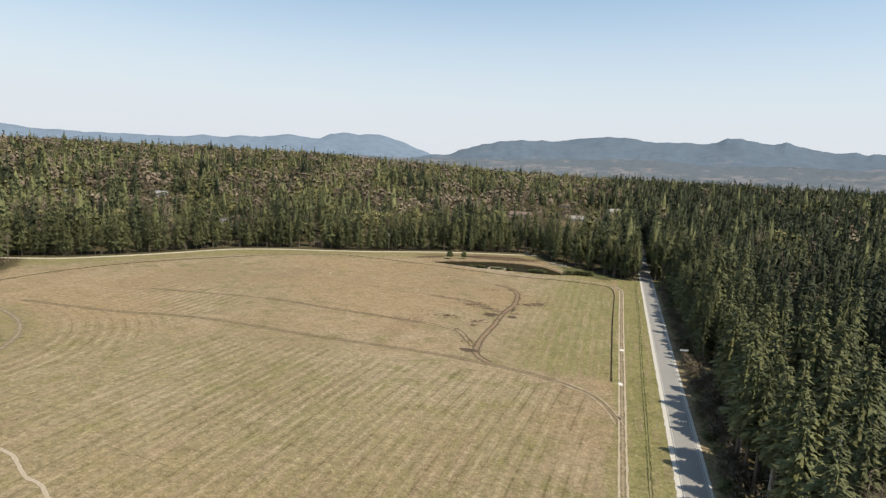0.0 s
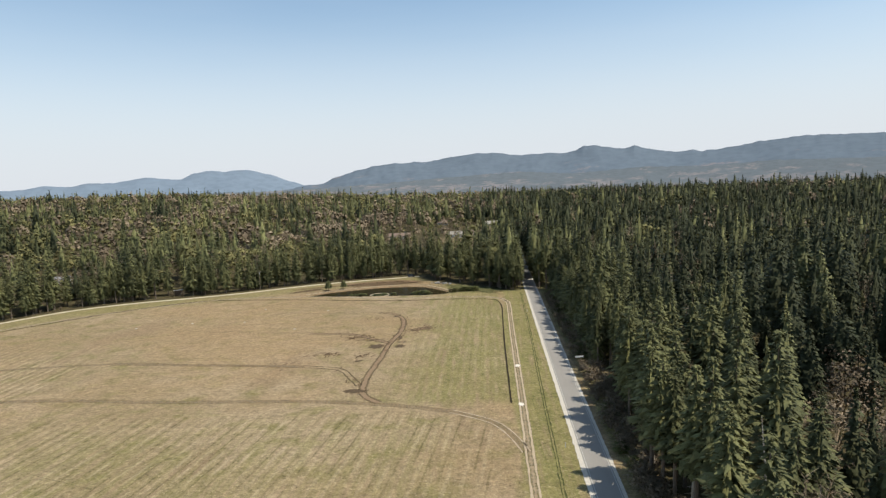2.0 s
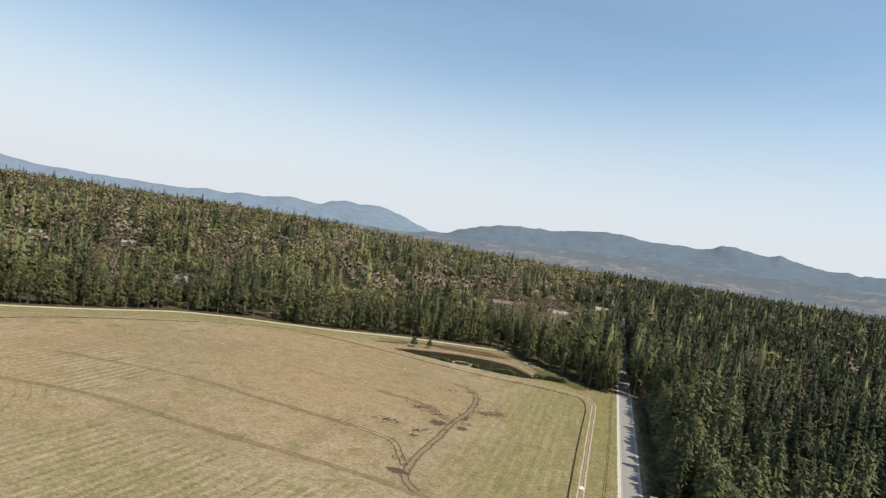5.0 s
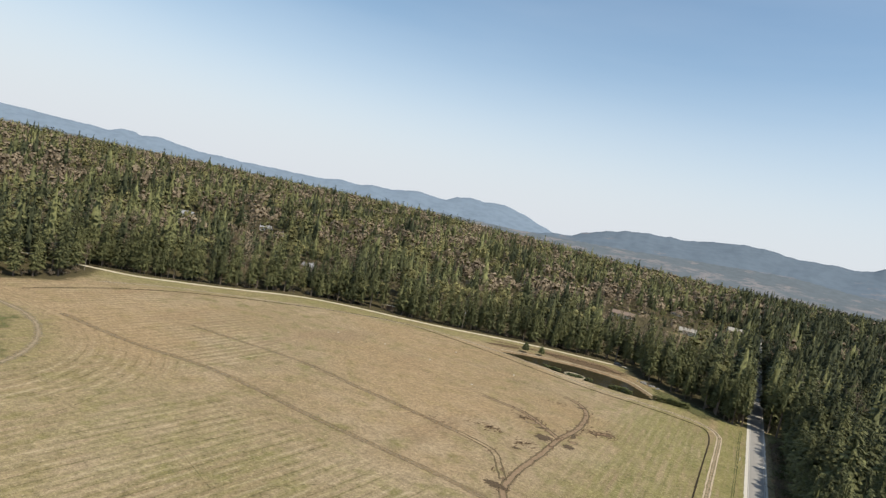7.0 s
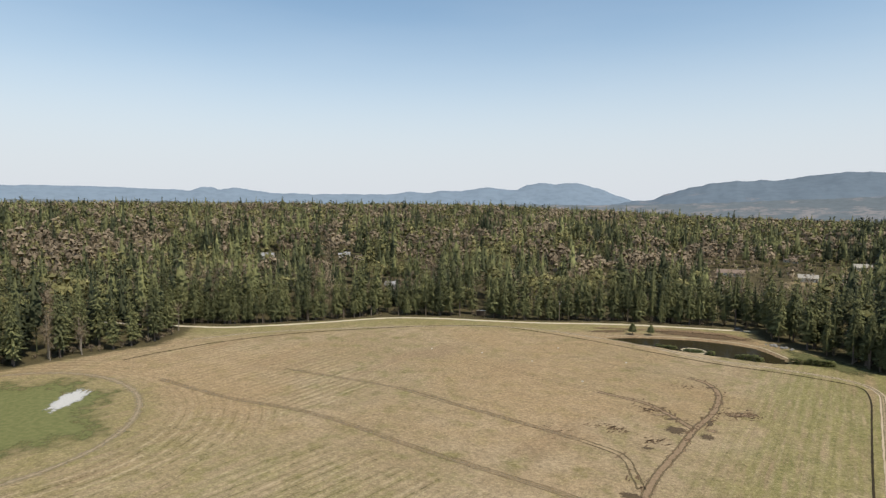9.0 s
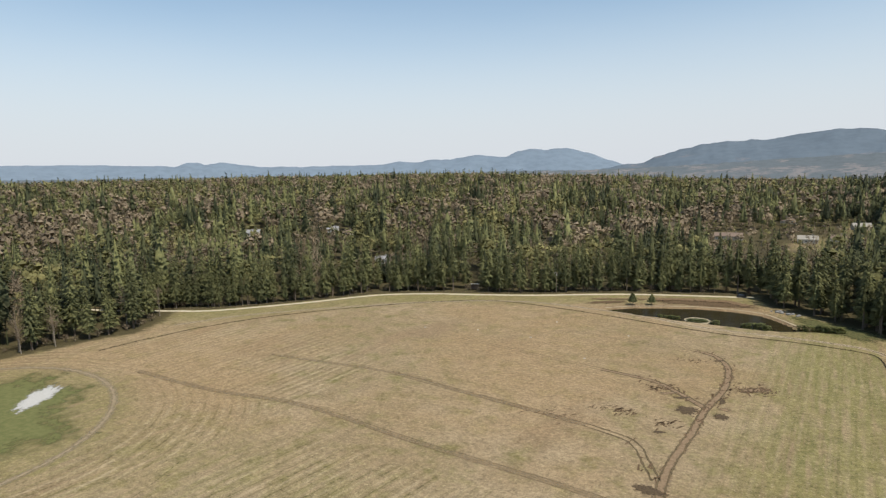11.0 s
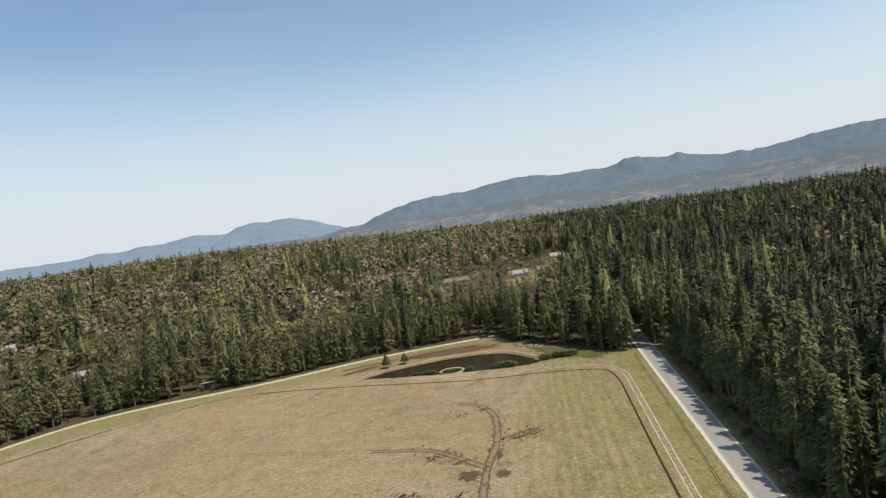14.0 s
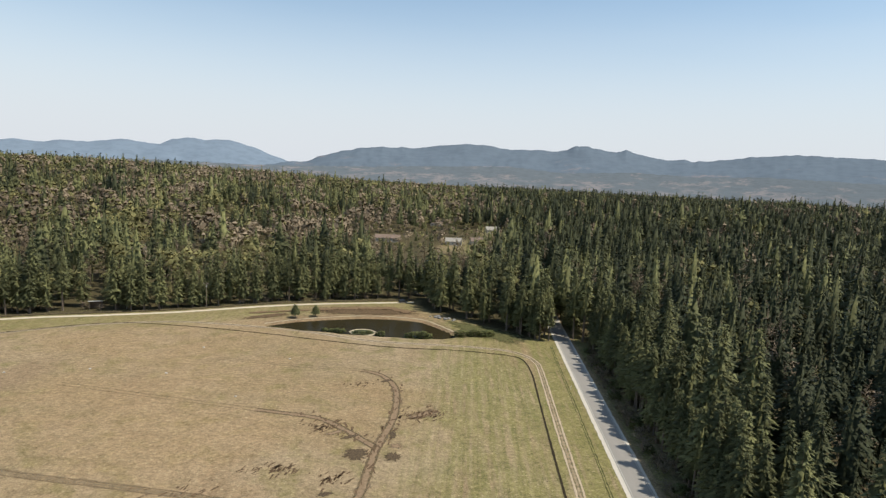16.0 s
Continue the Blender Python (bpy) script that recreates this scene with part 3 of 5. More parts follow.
def build_scratches():
    """Short spade-like tears beside the muddy tracks, one joined mesh."""
    rng = random.Random(9)
    verts, faces, edge = [], [], []
    for line, lo, hi in ((MUD_SIDE[:4], 1.0, 3.6), (MUD_SIDE[:3], 1.0, 3.0), (MUD_MAIN[3:9], 1.2, 3.6), (MUD_LOW[:3], 1.0, 3.2)):
        for x, y in curve_points(line, 1.2):
            if rng.random() < 0.2:
                continue
            a, off = rng.uniform(-0.5, 0.5) + math.pi / 2, rng.choice((-1, -1, 1)) * rng.uniform(lo, hi)
            cx, cy = x + rng.uniform(-2, 2), y + off
            length, w = rng.uniform(0.8, 3.0), rng.uniform(0.14, 0.32)
            dx, dy = math.cos(a) * length / 2, math.sin(a) * length / 2
            at = len(verts)
            z = float(height(cx, cy)) + 0.055
            for u, v in ((-1, -1), (1, -1), (1, 1), (-1, 1)):
                verts.append((cx + u * dx - v * w * math.sin(a) + rng.uniform(-0.2, 0.2), cy + u * dy + v * w * math.cos(a), z))
                edge.append(0.8)
            faces.append((at, at + 1, at + 2, at + 3))
    for (cx, cy), rx, ry, count in (((-44.5, 242), 8, 5, 80), ((-75, 207.5), 8, 4, 50), ((-62.5, 205), 5, 4, 34), ((-92, 196), 10, 5, 24), ((-67, 262), 6, 3, 26), ((-70, 230), 5, 3, 40)):
        for _ in range(count):
            u, v = rng.gauss(0, 0.45), rng.gauss(0, 0.45)
            x, y = cx + u * rx, cy + v * ry + 0.3 * u * ry
            a, length, w = rng.gauss(1.2, 0.25), rng.uniform(0.5, 2.2), rng.uniform(0.1, 0.24)
            dx, dy = math.cos(a) * length / 2, math.sin(a) * length / 2
            at = len(verts)
            for p, q in ((-1, -1), (1, -1), (1, 1), (-1, 1)):
                verts.append((x + p * dx - q * w * math.sin(a) + rng.uniform(-0.15, 0.15), y + p * dy + q * w * math.cos(a), float(height(x, y)) + 0.055))
                edge.append(0.75)
            faces.append((at, at + 1, at + 2, at + 3))
    ob = mesh_object("mud_scratches", verts, faces, M_SCAR, None, {"edge": edge})
    return tagged(ob, "short muddy scratches torn beside the tracks", "mud", kind="stuff")


build_scratches()
M_CHURN = ribbon_material("churned_soil", (0.185, 0.125, 0.072), (0.27, 0.19, 0.115), 0.2, 0.85, 0.5)
ribbon("mud_bed", MUD_MAIN[:10], 3.6, M_CHURN, 0.03, "brown churned bed of the muddy track", "track", 0.3)
ribbon("mud_bed", MUD_SIDE[:5], 3.2, M_CHURN, 0.033, "brown churned bed of the branching track", "track", 0.3)
for k, (at, rx, ry, turn) in enumerate((((-59, 216.5), 5.2, 5.4, 20), ((-57.5, 169.5), 6.2, 3.2, 0), ((-62, 199), 3.5, 1.6, 20), ((-50.2, 216.5), 3.6, 3.8, 0), ((-62, 225.5), 4.5, 1.6, 35), ((-58, 266), 4, 1.6, 40), ((-51.5, 228), 1.6, 5.0, 10))):
    blob("mud_patch", at, rx, ry, M_PATCH, 0.06, "dark churned mud beside the field tracks", "mud", turn, 5 + k)
for k, (at, rx, ry, turn) in enumerate((((-44.5, 242), 8, 3.2, 35), ((-50, 222), 2.6, 2.4, 10), ((-66, 227.5), 5, 1.5, 35))):
    blob("mud_patch", at, rx, ry, M_CHURN, 0.045, "brown trampled soil beside the field tracks", "mud", turn, 25 + k)
# Glint of puddles in the ruts, painted as bright pale patches.
for at, r in (((-9.3, 190), 1.3), ((-10.6, 157), 1.2)):
    blob("sand_spot", at, r * 0.9, r * 1.6, M_GLINT, 0.075, "bright patch in the wheel ruts painted as puddle glint", "sand", 0, 3)

for line in LINES:
    ribbon("grass_line", line, 0.7, M_LINE, 0.04, "thin dark line of taller grass in the field", "grass line", 0.4)

# mown oval with its gravel pad and the path by it
blob("mown_oval", (-232, 105), 49, 41, M_LUSH, 0.03, "bright green mown oval of short grass", "lawn", -8, 31)
OVAL_TRACK = [(-232 + 52 * math.cos(a), 105 - 7 * math.cos(a) + 44 * math.sin(a)) for a in np.arange(-1.2, 3.2, 0.3)]
ribbon("oval_path", OVAL_TRACK, 5.0, M_BED, 0.035, "worn tan path round the mown oval", "path", 0.2)
blob("gravel_pad", (-231, 130), 15, 5.5, M_GRAVEL, 0.06, "pale grey gravel pad on the mown grass", "gravel", 132, 33)
ribbon("gravel_path", [(-160, 78), (-130, 72), (-124, 70), (-117, 66), (-109, 63), (-91, 47), (-79, -7)], 1.3, M_RUT, 0.05, "pale curving gravel path in the field", "path", 0.1)

# ---- pond ----
def build_pond():
    xs, ys = np.arange(POND_A - 4, POND_B + 4.1, 2.0), np.arange(312, 350, 2.0)
    X, Y = np.meshgrid(xs, ys)
    nx = len(xs)
    i, j = np.meshgrid(np.arange(nx - 1), np.arange(len(ys) - 1))
    a = (j * nx + i).ravel()
    faces = np.stack([a, a + 1, a + nx + 1, a + nx], 1)
    cx, cy = X.ravel()[faces].mean(1), Y.ravel()[faces].mean(1)
    faces = faces[pond_depth(cx, cy) > -1.5]
    ob = mesh_object("pond_water", np.column_stack([X.ravel(), Y.ravel(), np.full(X.size, -0.55)]), faces, M_WATER)
    return tagged(ob, "dark still water of the farm pond", "pond", kind="structure")


build_pond()

# island with a pale sandy rim
def build_island():
    rng = random.Random(4)
    bm = bmesh.new()
    rings, spokes, rows = 5, 26, []
    for k in range(rings + 1):
        s = k / rings
        z = -0.75 + 0.75 * smoothstep(1.0, 0.75, s) - 0.45 * smoothstep(0.85, 0.5, s)
        rows.append([bm.verts.new((-74.3 + 6.4 * s * math.cos(a) * (1 + 0.06 * rng.uniform(-1, 1)), 321.8 + 5.2 * s * math.sin(a), float(z) - 0.42 * float(smoothstep(0.35, 0.8, -math.sin(a + 0.5)) * smoothstep(0.4, 0.8, s))))
                     for a in (2 * math.pi * j / spokes for j in range(spokes))] if k else [bm.verts.new((-74.3, 321.8, -0.5))])
    for j in range(spokes):
        bm.faces.new((rows[0][0], rows[1][j], rows[1][(j + 1) % spokes]))
        for k in range(1, rings):
            bm.faces.new((rows[k][j], rows[k + 1][j], rows[k + 1][(j + 1) % spokes], rows[k][(j + 1) % spokes]))
    tagged(part("pond_island", bm, plain("island_sand", (0.40, 0.33, 0.22), 0.95, 0.6)), "small pond island with a pale sandy rim", "island", kind="structure")
    bm = bmesh.new()
    mid = bm.verts.new((-74.1, 321.2, 0.12))
    ring = [bm.verts.new((-74.1 + 4.5 * math.cos(a) * (1 + 0.1 * rng.uniform(-1, 1)), 321.2 + 3.6 * math.sin(a), -0.1)) for a in (2 * math.pi * j / 20 for j in range(20))]
    for j in range(20):
        bm.faces.new((mid, ring[j], ring[(j + 1) % 20]))
    return tagged(part("island_turf", bm, plain("island_turf", (0.06, 0.065, 0.025), 0.95, 0.9, 0.4)), "dark boggy turf inside the island rim", "turf", kind="structure")


build_island()
M_MEADOW = ribbon_material("rough_meadow", (0.055, 0.060, 0.022), (0.135, 0.122, 0.05), 0.05, 0.45, 0.35)
M_WEEDS = ribbon_material("brown_weeds", (0.07, 0.045, 0.024), (0.165, 0.11, 0.06), 0.05, 0.5, 0.45)
blob("rough_meadow", (-24, 331), 24, 9, M_MEADOW, 0.12, "rough green meadow between pond and forest", "meadow", -40, 71)
blob("brown_weeds", (-78, 355), 28, 8, M_WEEDS, 0.14, "brown withered weeds on the slope above the pond", "weeds", 8, 72)
blob("brown_weeds", (-119, 338), 13, 3.5, M_WEEDS, 0.14, "brown withered weeds beside the dirt road", "weeds", 38, 73)
ribbon("pale_bank", [(-116, 325.5), (-106, 334), (-93, 341), (-79, 346.5), (-64.5, 348), (-51.5, 345.5), (-43.5, 337), (-37.5, 328.5)], 1.7, M_PALEBANK, 0.12, "pale bare bank along the pond", "bank", 0.3)
ribbon("brush_bank", [(-102, 353), (-90, 358), (-78, 361), (-68, 363), (-58, 357)], 9.0, M_BRUSH, 0.15, "brown dead brush on the pond bank", "brush", 0.25, (0.0, 0.25, 0.4))
ribbon("brush_bank", [(-128, 341), (-116, 347), (-104, 352)], 4.0, M_BRUSH, 0.1, "dry brown brush beside the dirt road", "brush", 0.25, (0.0, 0.2, 0.3))


# ---- trees ----
def blades(rng, base, out, length, width, droop, up=0.25):
    """Folded triangular sprays: arrays of starts and directions give two triangles each."""
    n = len(base)
    side = np.cross(out, (0, 0, 1.0))
    side /= np.linalg.norm(side, axis=1)[:, None] + 1e-9
    tip = base + out * length[:, None] + np.array([0, 0, -1.0]) * (droop * length)[:, None]
    mid = base + out * (length * 0.55)[:, None] + np.array([0, 0, 1.0]) * ((up - droop) * 0.35 * length)[:, None]
    sag = np.array([0, 0, -1.0]) * (0.35 * width)[:, None]
    left, right = mid + side * width[:, None] + sag, mid - side * width[:, None] + sag
    verts = np.stack([base, left, tip, right], 1).reshape(-1, 3)
    i = np.arange(n)[:, None] * 4
    return verts, np.concatenate([i + (0, 1, 2), i + (0, 2, 3)], 0)


def join(pieces):
    verts, faces, at = [], [], 0
    for v, f in pieces:
        verts.append(v)
        faces.append(f + at)
        at += len(v)
    return np.vstack(verts), np.vstack(faces)


def cone(h0, h1, r, sides=6):
    a = np.arange(sides) * 2 * np.pi / sides
    v = np.vstack([np.column_stack([r * np.cos(a), r * np.sin(a), np.full(sides, h0)]), [[0, 0, h1]]])
    i = np.arange(sides)
    return v, np.stack([i, (i + 1) % sides, np.full(sides, sides)], 1)


WIDE = 0.36                            # half width of a spray against its length


def fine_crown(seed, h, r, whorls, per, bare, sprays, taper=0.62):
    """A conifer's crown of branches that each carry several small drooping sprays."""
    rng = np.random.default_rng(seed)
    at, way, size = [], [], []
    for k in range(whorls):
        s = (k + 0.4 * rng.random()) / whorls
        z = h * (bare + (0.985 - bare) * s)
        reach = r * (1 - s) ** taper * min(1.0, 0.6 + 2.2 * s) * rng.uniform(0.7, 1.2) + 0.2
        count = max(3, int(per * (0.5 + 0.5 * (1 - s))))
        first = rng.random() * 6.283
        for j in range(count):
            a = first + 6.283 * (j + rng.uniform(-0.3, 0.3)) / count
            far, drop = reach * rng.uniform(0.6, 1.2), rng.uniform(0.1, 0.45)
            for m in range(sprays):
                u = far * (0.25 + 0.62 * (m + rng.random() * 0.5) / sprays)
                b = a + rng.uniform(-0.75, 0.75)
                at.append((math.cos(a) * u, math.sin(a) * u, z - drop * u + rng.uniform(-0.25, 0.25)))
                way.append((math.cos(b), math.sin(b), -rng.uniform(0.1, 0.75)))
                size.append((0.24 * far + 0.5) * min(1.0, 2.1 / math.sqrt(sprays)) * rng.uniform(0.7, 1.25) if sprays > 3 else (0.3 * far + 0.6) * rng.uniform(0.7, 1.25))
    at, way, size = np.array(at), np.array(way), np.array(size)[:, None]
    way /= np.linalg.norm(way, axis=1)[:, None]
    side = np.cross(way, rng.normal(0, 0.35, (len(at), 3)) + (0, 0, 1.0))
    side /= np.linalg.norm(side, axis=1)[:, None]
    v = np.stack([at + side * size * WIDE, at - side * size * WIDE, at + way * size * 1.3], 1).reshape(-1, 3)
    return join([(v, np.arange(len(v)).reshape(-1, 3)), cone(h * bare, h * 0.97, r * 0.22, 6)])


def cone_crown(seed, h, r, sprays, size, bare, layers, taper=0.85):
    """A full conifer's crown: small drooping sprays set in uneven layers over a solid inner cone."""
    rng = np.random.default_rng(seed)
    s = 1 - np.sqrt(rng.random(sprays))
    s = np.where(rng.random(sprays) < 0.08, rng.uniform(0.8, 0.99, sprays), s)
    a = rng.random(sprays) * 6.283
    lobes = 1 + 0.13 * np.sin(2 * a + rng.random() * 6) + 0.1 * np.sin(3 * a + 9 * s + rng.random() * 6)
    step = (s * layers + 0.35 * np.sin(3 * a + rng.random() * 6)) % 1.0
    reach = (r * (1 - s) ** taper * np.minimum(1.0, 0.72 + 2.0 * s) * lobes * (1.14 - 0.34 * step) + 0.12) * rng.uniform(0.82, 1.1, sprays)
    z = h * (bare + (0.99 - bare) * s)
    out = np.column_stack([np.cos(a), np.sin(a), np.zeros(sprays)])
    side = np.column_stack([-np.sin(a), np.cos(a), rng.uniform(-0.5, 0.5, sprays)])
    wide = (size * rng.uniform(0.6, 1.3, sprays) * (0.45 + 0.55 * (1 - s)))[:, None]
    tip = out * reach[:, None] + np.column_stack([0 * z, 0 * z, z])
    foot = tip - out * wide * 1.3 + np.column_stack([0 * z, 0 * z, wide[:, 0] * rng.uniform(0.25, 1.0, sprays)])
    v = np.stack([foot + side * wide * 0.75, foot - side * wide * 0.75, tip], 1).reshape(-1, 3)
    top = np.array([(0.3, 0, h * 0.93), (-0.3, 0, h * 0.93), (0, 0, h * 1.02), (0, 0.3, h * 0.93), (0, -0.3, h * 0.93), (0, 0, h * 1.02)])
    return join([(v, np.arange(len(v)).reshape(-1, 3)), cone(h * bare, h * 0.94, r * 0.5, 6), (top, np.arange(6).reshape(2, 3))])


def bare_crown(seed, h, r, limbs, twigs, width):
    """A leafless crown: limbs and a cloud of thin upward twigs."""
    rng = np.random.default_rng(seed)
    pieces = []
    lo = h * 0.3
    tips = []
    for k in range(limbs):
        a, s = rng.random() * 6.283, rng.random()
        z0 = lo + (h * 0.75 - lo) * s
        reach = rng.uniform(0.55, 1.05) * r * math.sqrt(max(0.08, 1 - (1.25 * s) ** 2 * 0.6))
        tip = np.array([math.cos(a) * reach, math.sin(a) * reach, min(h, z0 + h * rng.uniform(0.08, 0.3))])
        root = np.array([0, 0, z0])
        tips.append((root, tip))
        w = 0.05 + width * 0.5
        pieces.append((np.array([root + (w, 0, 0), root - (w, 0, 0), tip]), np.array([[0, 1, 2]])))
        pieces.append((np.array([root + (0, w, 0), root - (0, w, 0), tip]), np.array([[0, 1, 2]])))
    pick = rng.integers(0, limbs, twigs)
    along = rng.uniform(0.25, 1.0, twigs)[:, None]
    roots, ends = np.array([t[0] for t in tips])[pick], np.array([t[1] for t in tips])[pick]
    at = roots + (ends - roots) * along
    way = rng.normal(0, 1, (twigs, 3)) * (0.8, 0.8, 0.6) + (0, 0, 0.45)
    way /= np.linalg.norm(way, axis=1)[:, None]
    length = h * rng.uniform(0.06, 0.14, twigs)[:, None]
    side = np.cross(way, rng.normal(0, 1, (twigs, 3)))
    side /= np.linalg.norm(side, axis=1)[:, None]
    v = np.stack([at + side * width, at - side * width, at + way * length], 1).reshape(-1, 3)
    pieces.append((v, np.arange(twigs * 3).reshape(-1, 3)))
    return join(pieces)


def round_crown(seed, h, r, lumps, leaves, size):
    """A budding broadleaf crown: several uneven lumps of small leaf sprays on a few limbs."""
    rng = np.random.default_rng(seed)
    mid = np.column_stack([rng.normal(0, 0.42, lumps) * r, rng.normal(0, 0.42, lumps) * r, h * rng.uniform(0.45, 0.86, lumps)])
    big = r * rng.uniform(0.35, 0.62, lumps)
    pick = rng.integers(0, lumps, leaves)
    way = rng.normal(0, 1, (leaves, 3)) + (0, 0, 0.35)
    way /= np.linalg.norm(way, axis=1)[:, None]
    at = mid[pick] + way * (big[pick] * rng.uniform(0.6, 1.05, leaves))[:, None] * (1, 1, 0.9)
    lie = np.cross(way, rng.normal(0, 1, (leaves, 3)))
    lie /= np.linalg.norm(lie, axis=1)[:, None]
    over = np.cross(way, lie)
    wide = size * rng.uniform(0.6, 1.3, leaves)[:, None]
    v = np.stack([at + lie * wide, at - lie * wide * 0.7 + over * wide * 0.6, at - over * wide + way * wide * 0.5], 1).reshape(-1, 3)
    limbs = [(np.array([(0.15, 0, h * 0.2), (-0.15, 0, h * 0.2), m]), np.array([[0, 1, 2]])) for m in mid]
    return join([(v, np.arange(leaves * 3).reshape(-1, 3)), *limbs, cone(0, h * 0.6, 0.2, 4)])


def clump_crown(seed, h, r, lumps, leaves, size):
    """A broadleaf crown seen from afar: uneven inner clumps of twigs, covered in loose sprays."""
    rng = np.random.default_rng(seed)
    ball = np.array([(1, 0, 0), (0, 1, 0), (-1, 0, 0), (0, -1, 0), (0, 0, 1), (0, 0, -1)], float)
    sides = np.array([(0, 1, 4), (1, 2, 4), (2, 3, 4), (3, 0, 4), (1, 0, 5), (2, 1, 5), (3, 2, 5), (0, 3, 5)])
    pieces, mids, bigs = [cone(0, h * 0.6, 0.22, 4)], [], []
    for k in range(lumps):
        a, far = 6.283 * (k + rng.random()) / lumps, r * (0.12 if k == 0 else rng.uniform(0.35, 0.65))
        big = r * rng.uniform(0.34, 0.55)
        mids.append((math.cos(a) * far, math.sin(a) * far, h - big * 0.9 - rng.uniform(0.0, 0.38) * h * (k > 0)))
        bigs.append(big)
        pieces.append((ball * big * rng.uniform(0.45, 0.7, (6, 1)) + mids[-1], sides))
    pick = rng.integers(0, lumps, leaves)
    way = rng.normal(0, 1, (leaves, 3)) + (0, 0, 0.4)
    way /= np.linalg.norm(way, axis=1)[:, None]
    at = np.array(mids)[pick] + way * (np.array(bigs)[pick] * rng.uniform(0.6, 1.15, leaves))[:, None]
    lie = np.cross(way, rng.normal(0, 1, (leaves, 3)))
    lie /= np.linalg.norm(lie, axis=1)[:, None]
    over = np.cross(way, lie)
    wide = size * rng.uniform(0.5, 1.3, leaves)[:, None]
    v = np.stack([at + lie * wide, at - lie * wide * 0.7 + over * wide * 0.6, at - over * wide + way * wide * 0.6], 1).reshape(-1, 3)
    return join([(v, np.arange(leaves * 3).reshape(-1, 3)), *pieces])


def trunk_mesh(h, r, seed=0, sides=7):
    """A tapered, slightly bent trunk with a flared foot."""
    rng = random.Random(seed)
    bm = bmesh.new()
    rows = []
    for s, w in ((0, 1.35), (0.03, 1.0), (0.3, 0.8), (0.65, 0.5), (1.0, 0.12)):
        dx, dy = rng.uniform(-0.12, 0.12) * s * 3, rng.uniform(-0.12, 0.12) * s * 3
        rows.append([bm.verts.new((dx + r * w * math.cos(6.283 * j / sides), dy + r * w * math.sin(6.283 * j / sides), h * s)) for j in range(sides)])
    for lo, hi in zip(rows, rows[1:]):
        for j in range(sides):
            bm.faces.new((lo[j], lo[(j + 1) % sides], hi[(j + 1) % sides], hi[j]))
    return bm


def rounded(v, f, share=0.7):
    """Faces wound outwards and soft normals that follow the crown's whole form, as light reads on dense foliage."""
    tall, wide = v[:, 2].max(), np.abs(v[:, :2]).max()
    out = np.column_stack([v[:, 0] / wide, v[:, 1] / wide, 0.26 + 0.5 * (v[:, 2] / tall - 0.5)])
    out /= np.linalg.norm(out, axis=1)[:, None] + 1e-9
    flat = np.cross(v[f[:, 1]] - v[f[:, 0]], v[f[:, 2]] - v[f[:, 0]])
    flat /= np.linalg.norm(flat, axis=1)[:, None] + 1e-9
    wrong = (flat * out[f].mean(1)).sum(1) < 0
    f = np.where(wrong[:, None], f[:, ::-1], f)
    flat = np.where(wrong[:, None], -flat, flat)
    own = np.zeros_like(v)
    for k in range(3):
        np.add.at(own, f[:, k], flat)
    own /= np.linalg.norm(own, axis=1)[:, None] + 1e-9
    n = share * out + (1 - share) * own
    return f, n / (np.linalg.norm(n, axis=1)[:, None] + 1e-9)


def crown_object(name, v, f, material, parent, tint):
    f, n = rounded(v, f)
    ob = mesh_object(name, v, f, material, parent, {"tint": np.full(len(v), tint), "own": np.ones(len(v))}, True)
    soft_normals(ob, n)
    return ob


def soft_normals(ob, n):
    ob.data.attributes.new("custom_normal", 'FLOAT_VECTOR', 'POINT').data.foreach_set("vector", n.astype(np.float32).ravel())


def tree_thing(name, seed, kind, h, r):
    """A tree of its own: an empty at the foot, trunk and crown."""
    root = new(name)
    part("trunk", trunk_mesh(h * 0.92, 0.011 * h + 0.08, seed), M_PALEBARK if kind == "bare" else M_BARK, root)
    if kind == "fir":
        v, f = fine_crown(seed, h, r, 27, 10, 0.36 if seed % 2 else 0.15, 6, 0.74)
        # Odd seeds, favoured right of the road, carry shade as a darker tint.
        crown_object("crown", v, f, M_FIR, root, 0.17 if seed % 2 else 0.33)
    else:
        v, f = bare_crown(seed, h, r, 26, 420, 0.035)
        crown_object("crown", v, f, M_TWIG, root, 0.25)
    return root


def dead_fir(seed, h):
    """A dead conifer: a pale bare stem with short broken branches."""
    rng = np.random.default_rng(seed)
    root = new("dead_fir")
    part("trunk", trunk_mesh(h, 0.3, seed), M_DEADWOOD, root)
    for k in range(38):
        z = h * (0.18 + 0.78 * k / 38)
        a, far = rng.random() * 6.283, rng.uniform(0.5, 2.3) * (1.05 - z / h)
        tip = (math.cos(a) * far, math.sin(a) * far, z - far * rng.uniform(-0.1, 0.35))
        part("branch", rod(bmesh.new(), (0, 0, z), tip, 0.055, 0.02, 5), M_DEADWOOD, root)
    return tagged(root, "dead grey fir with short bare branches", "tree", "dead firs by the road")


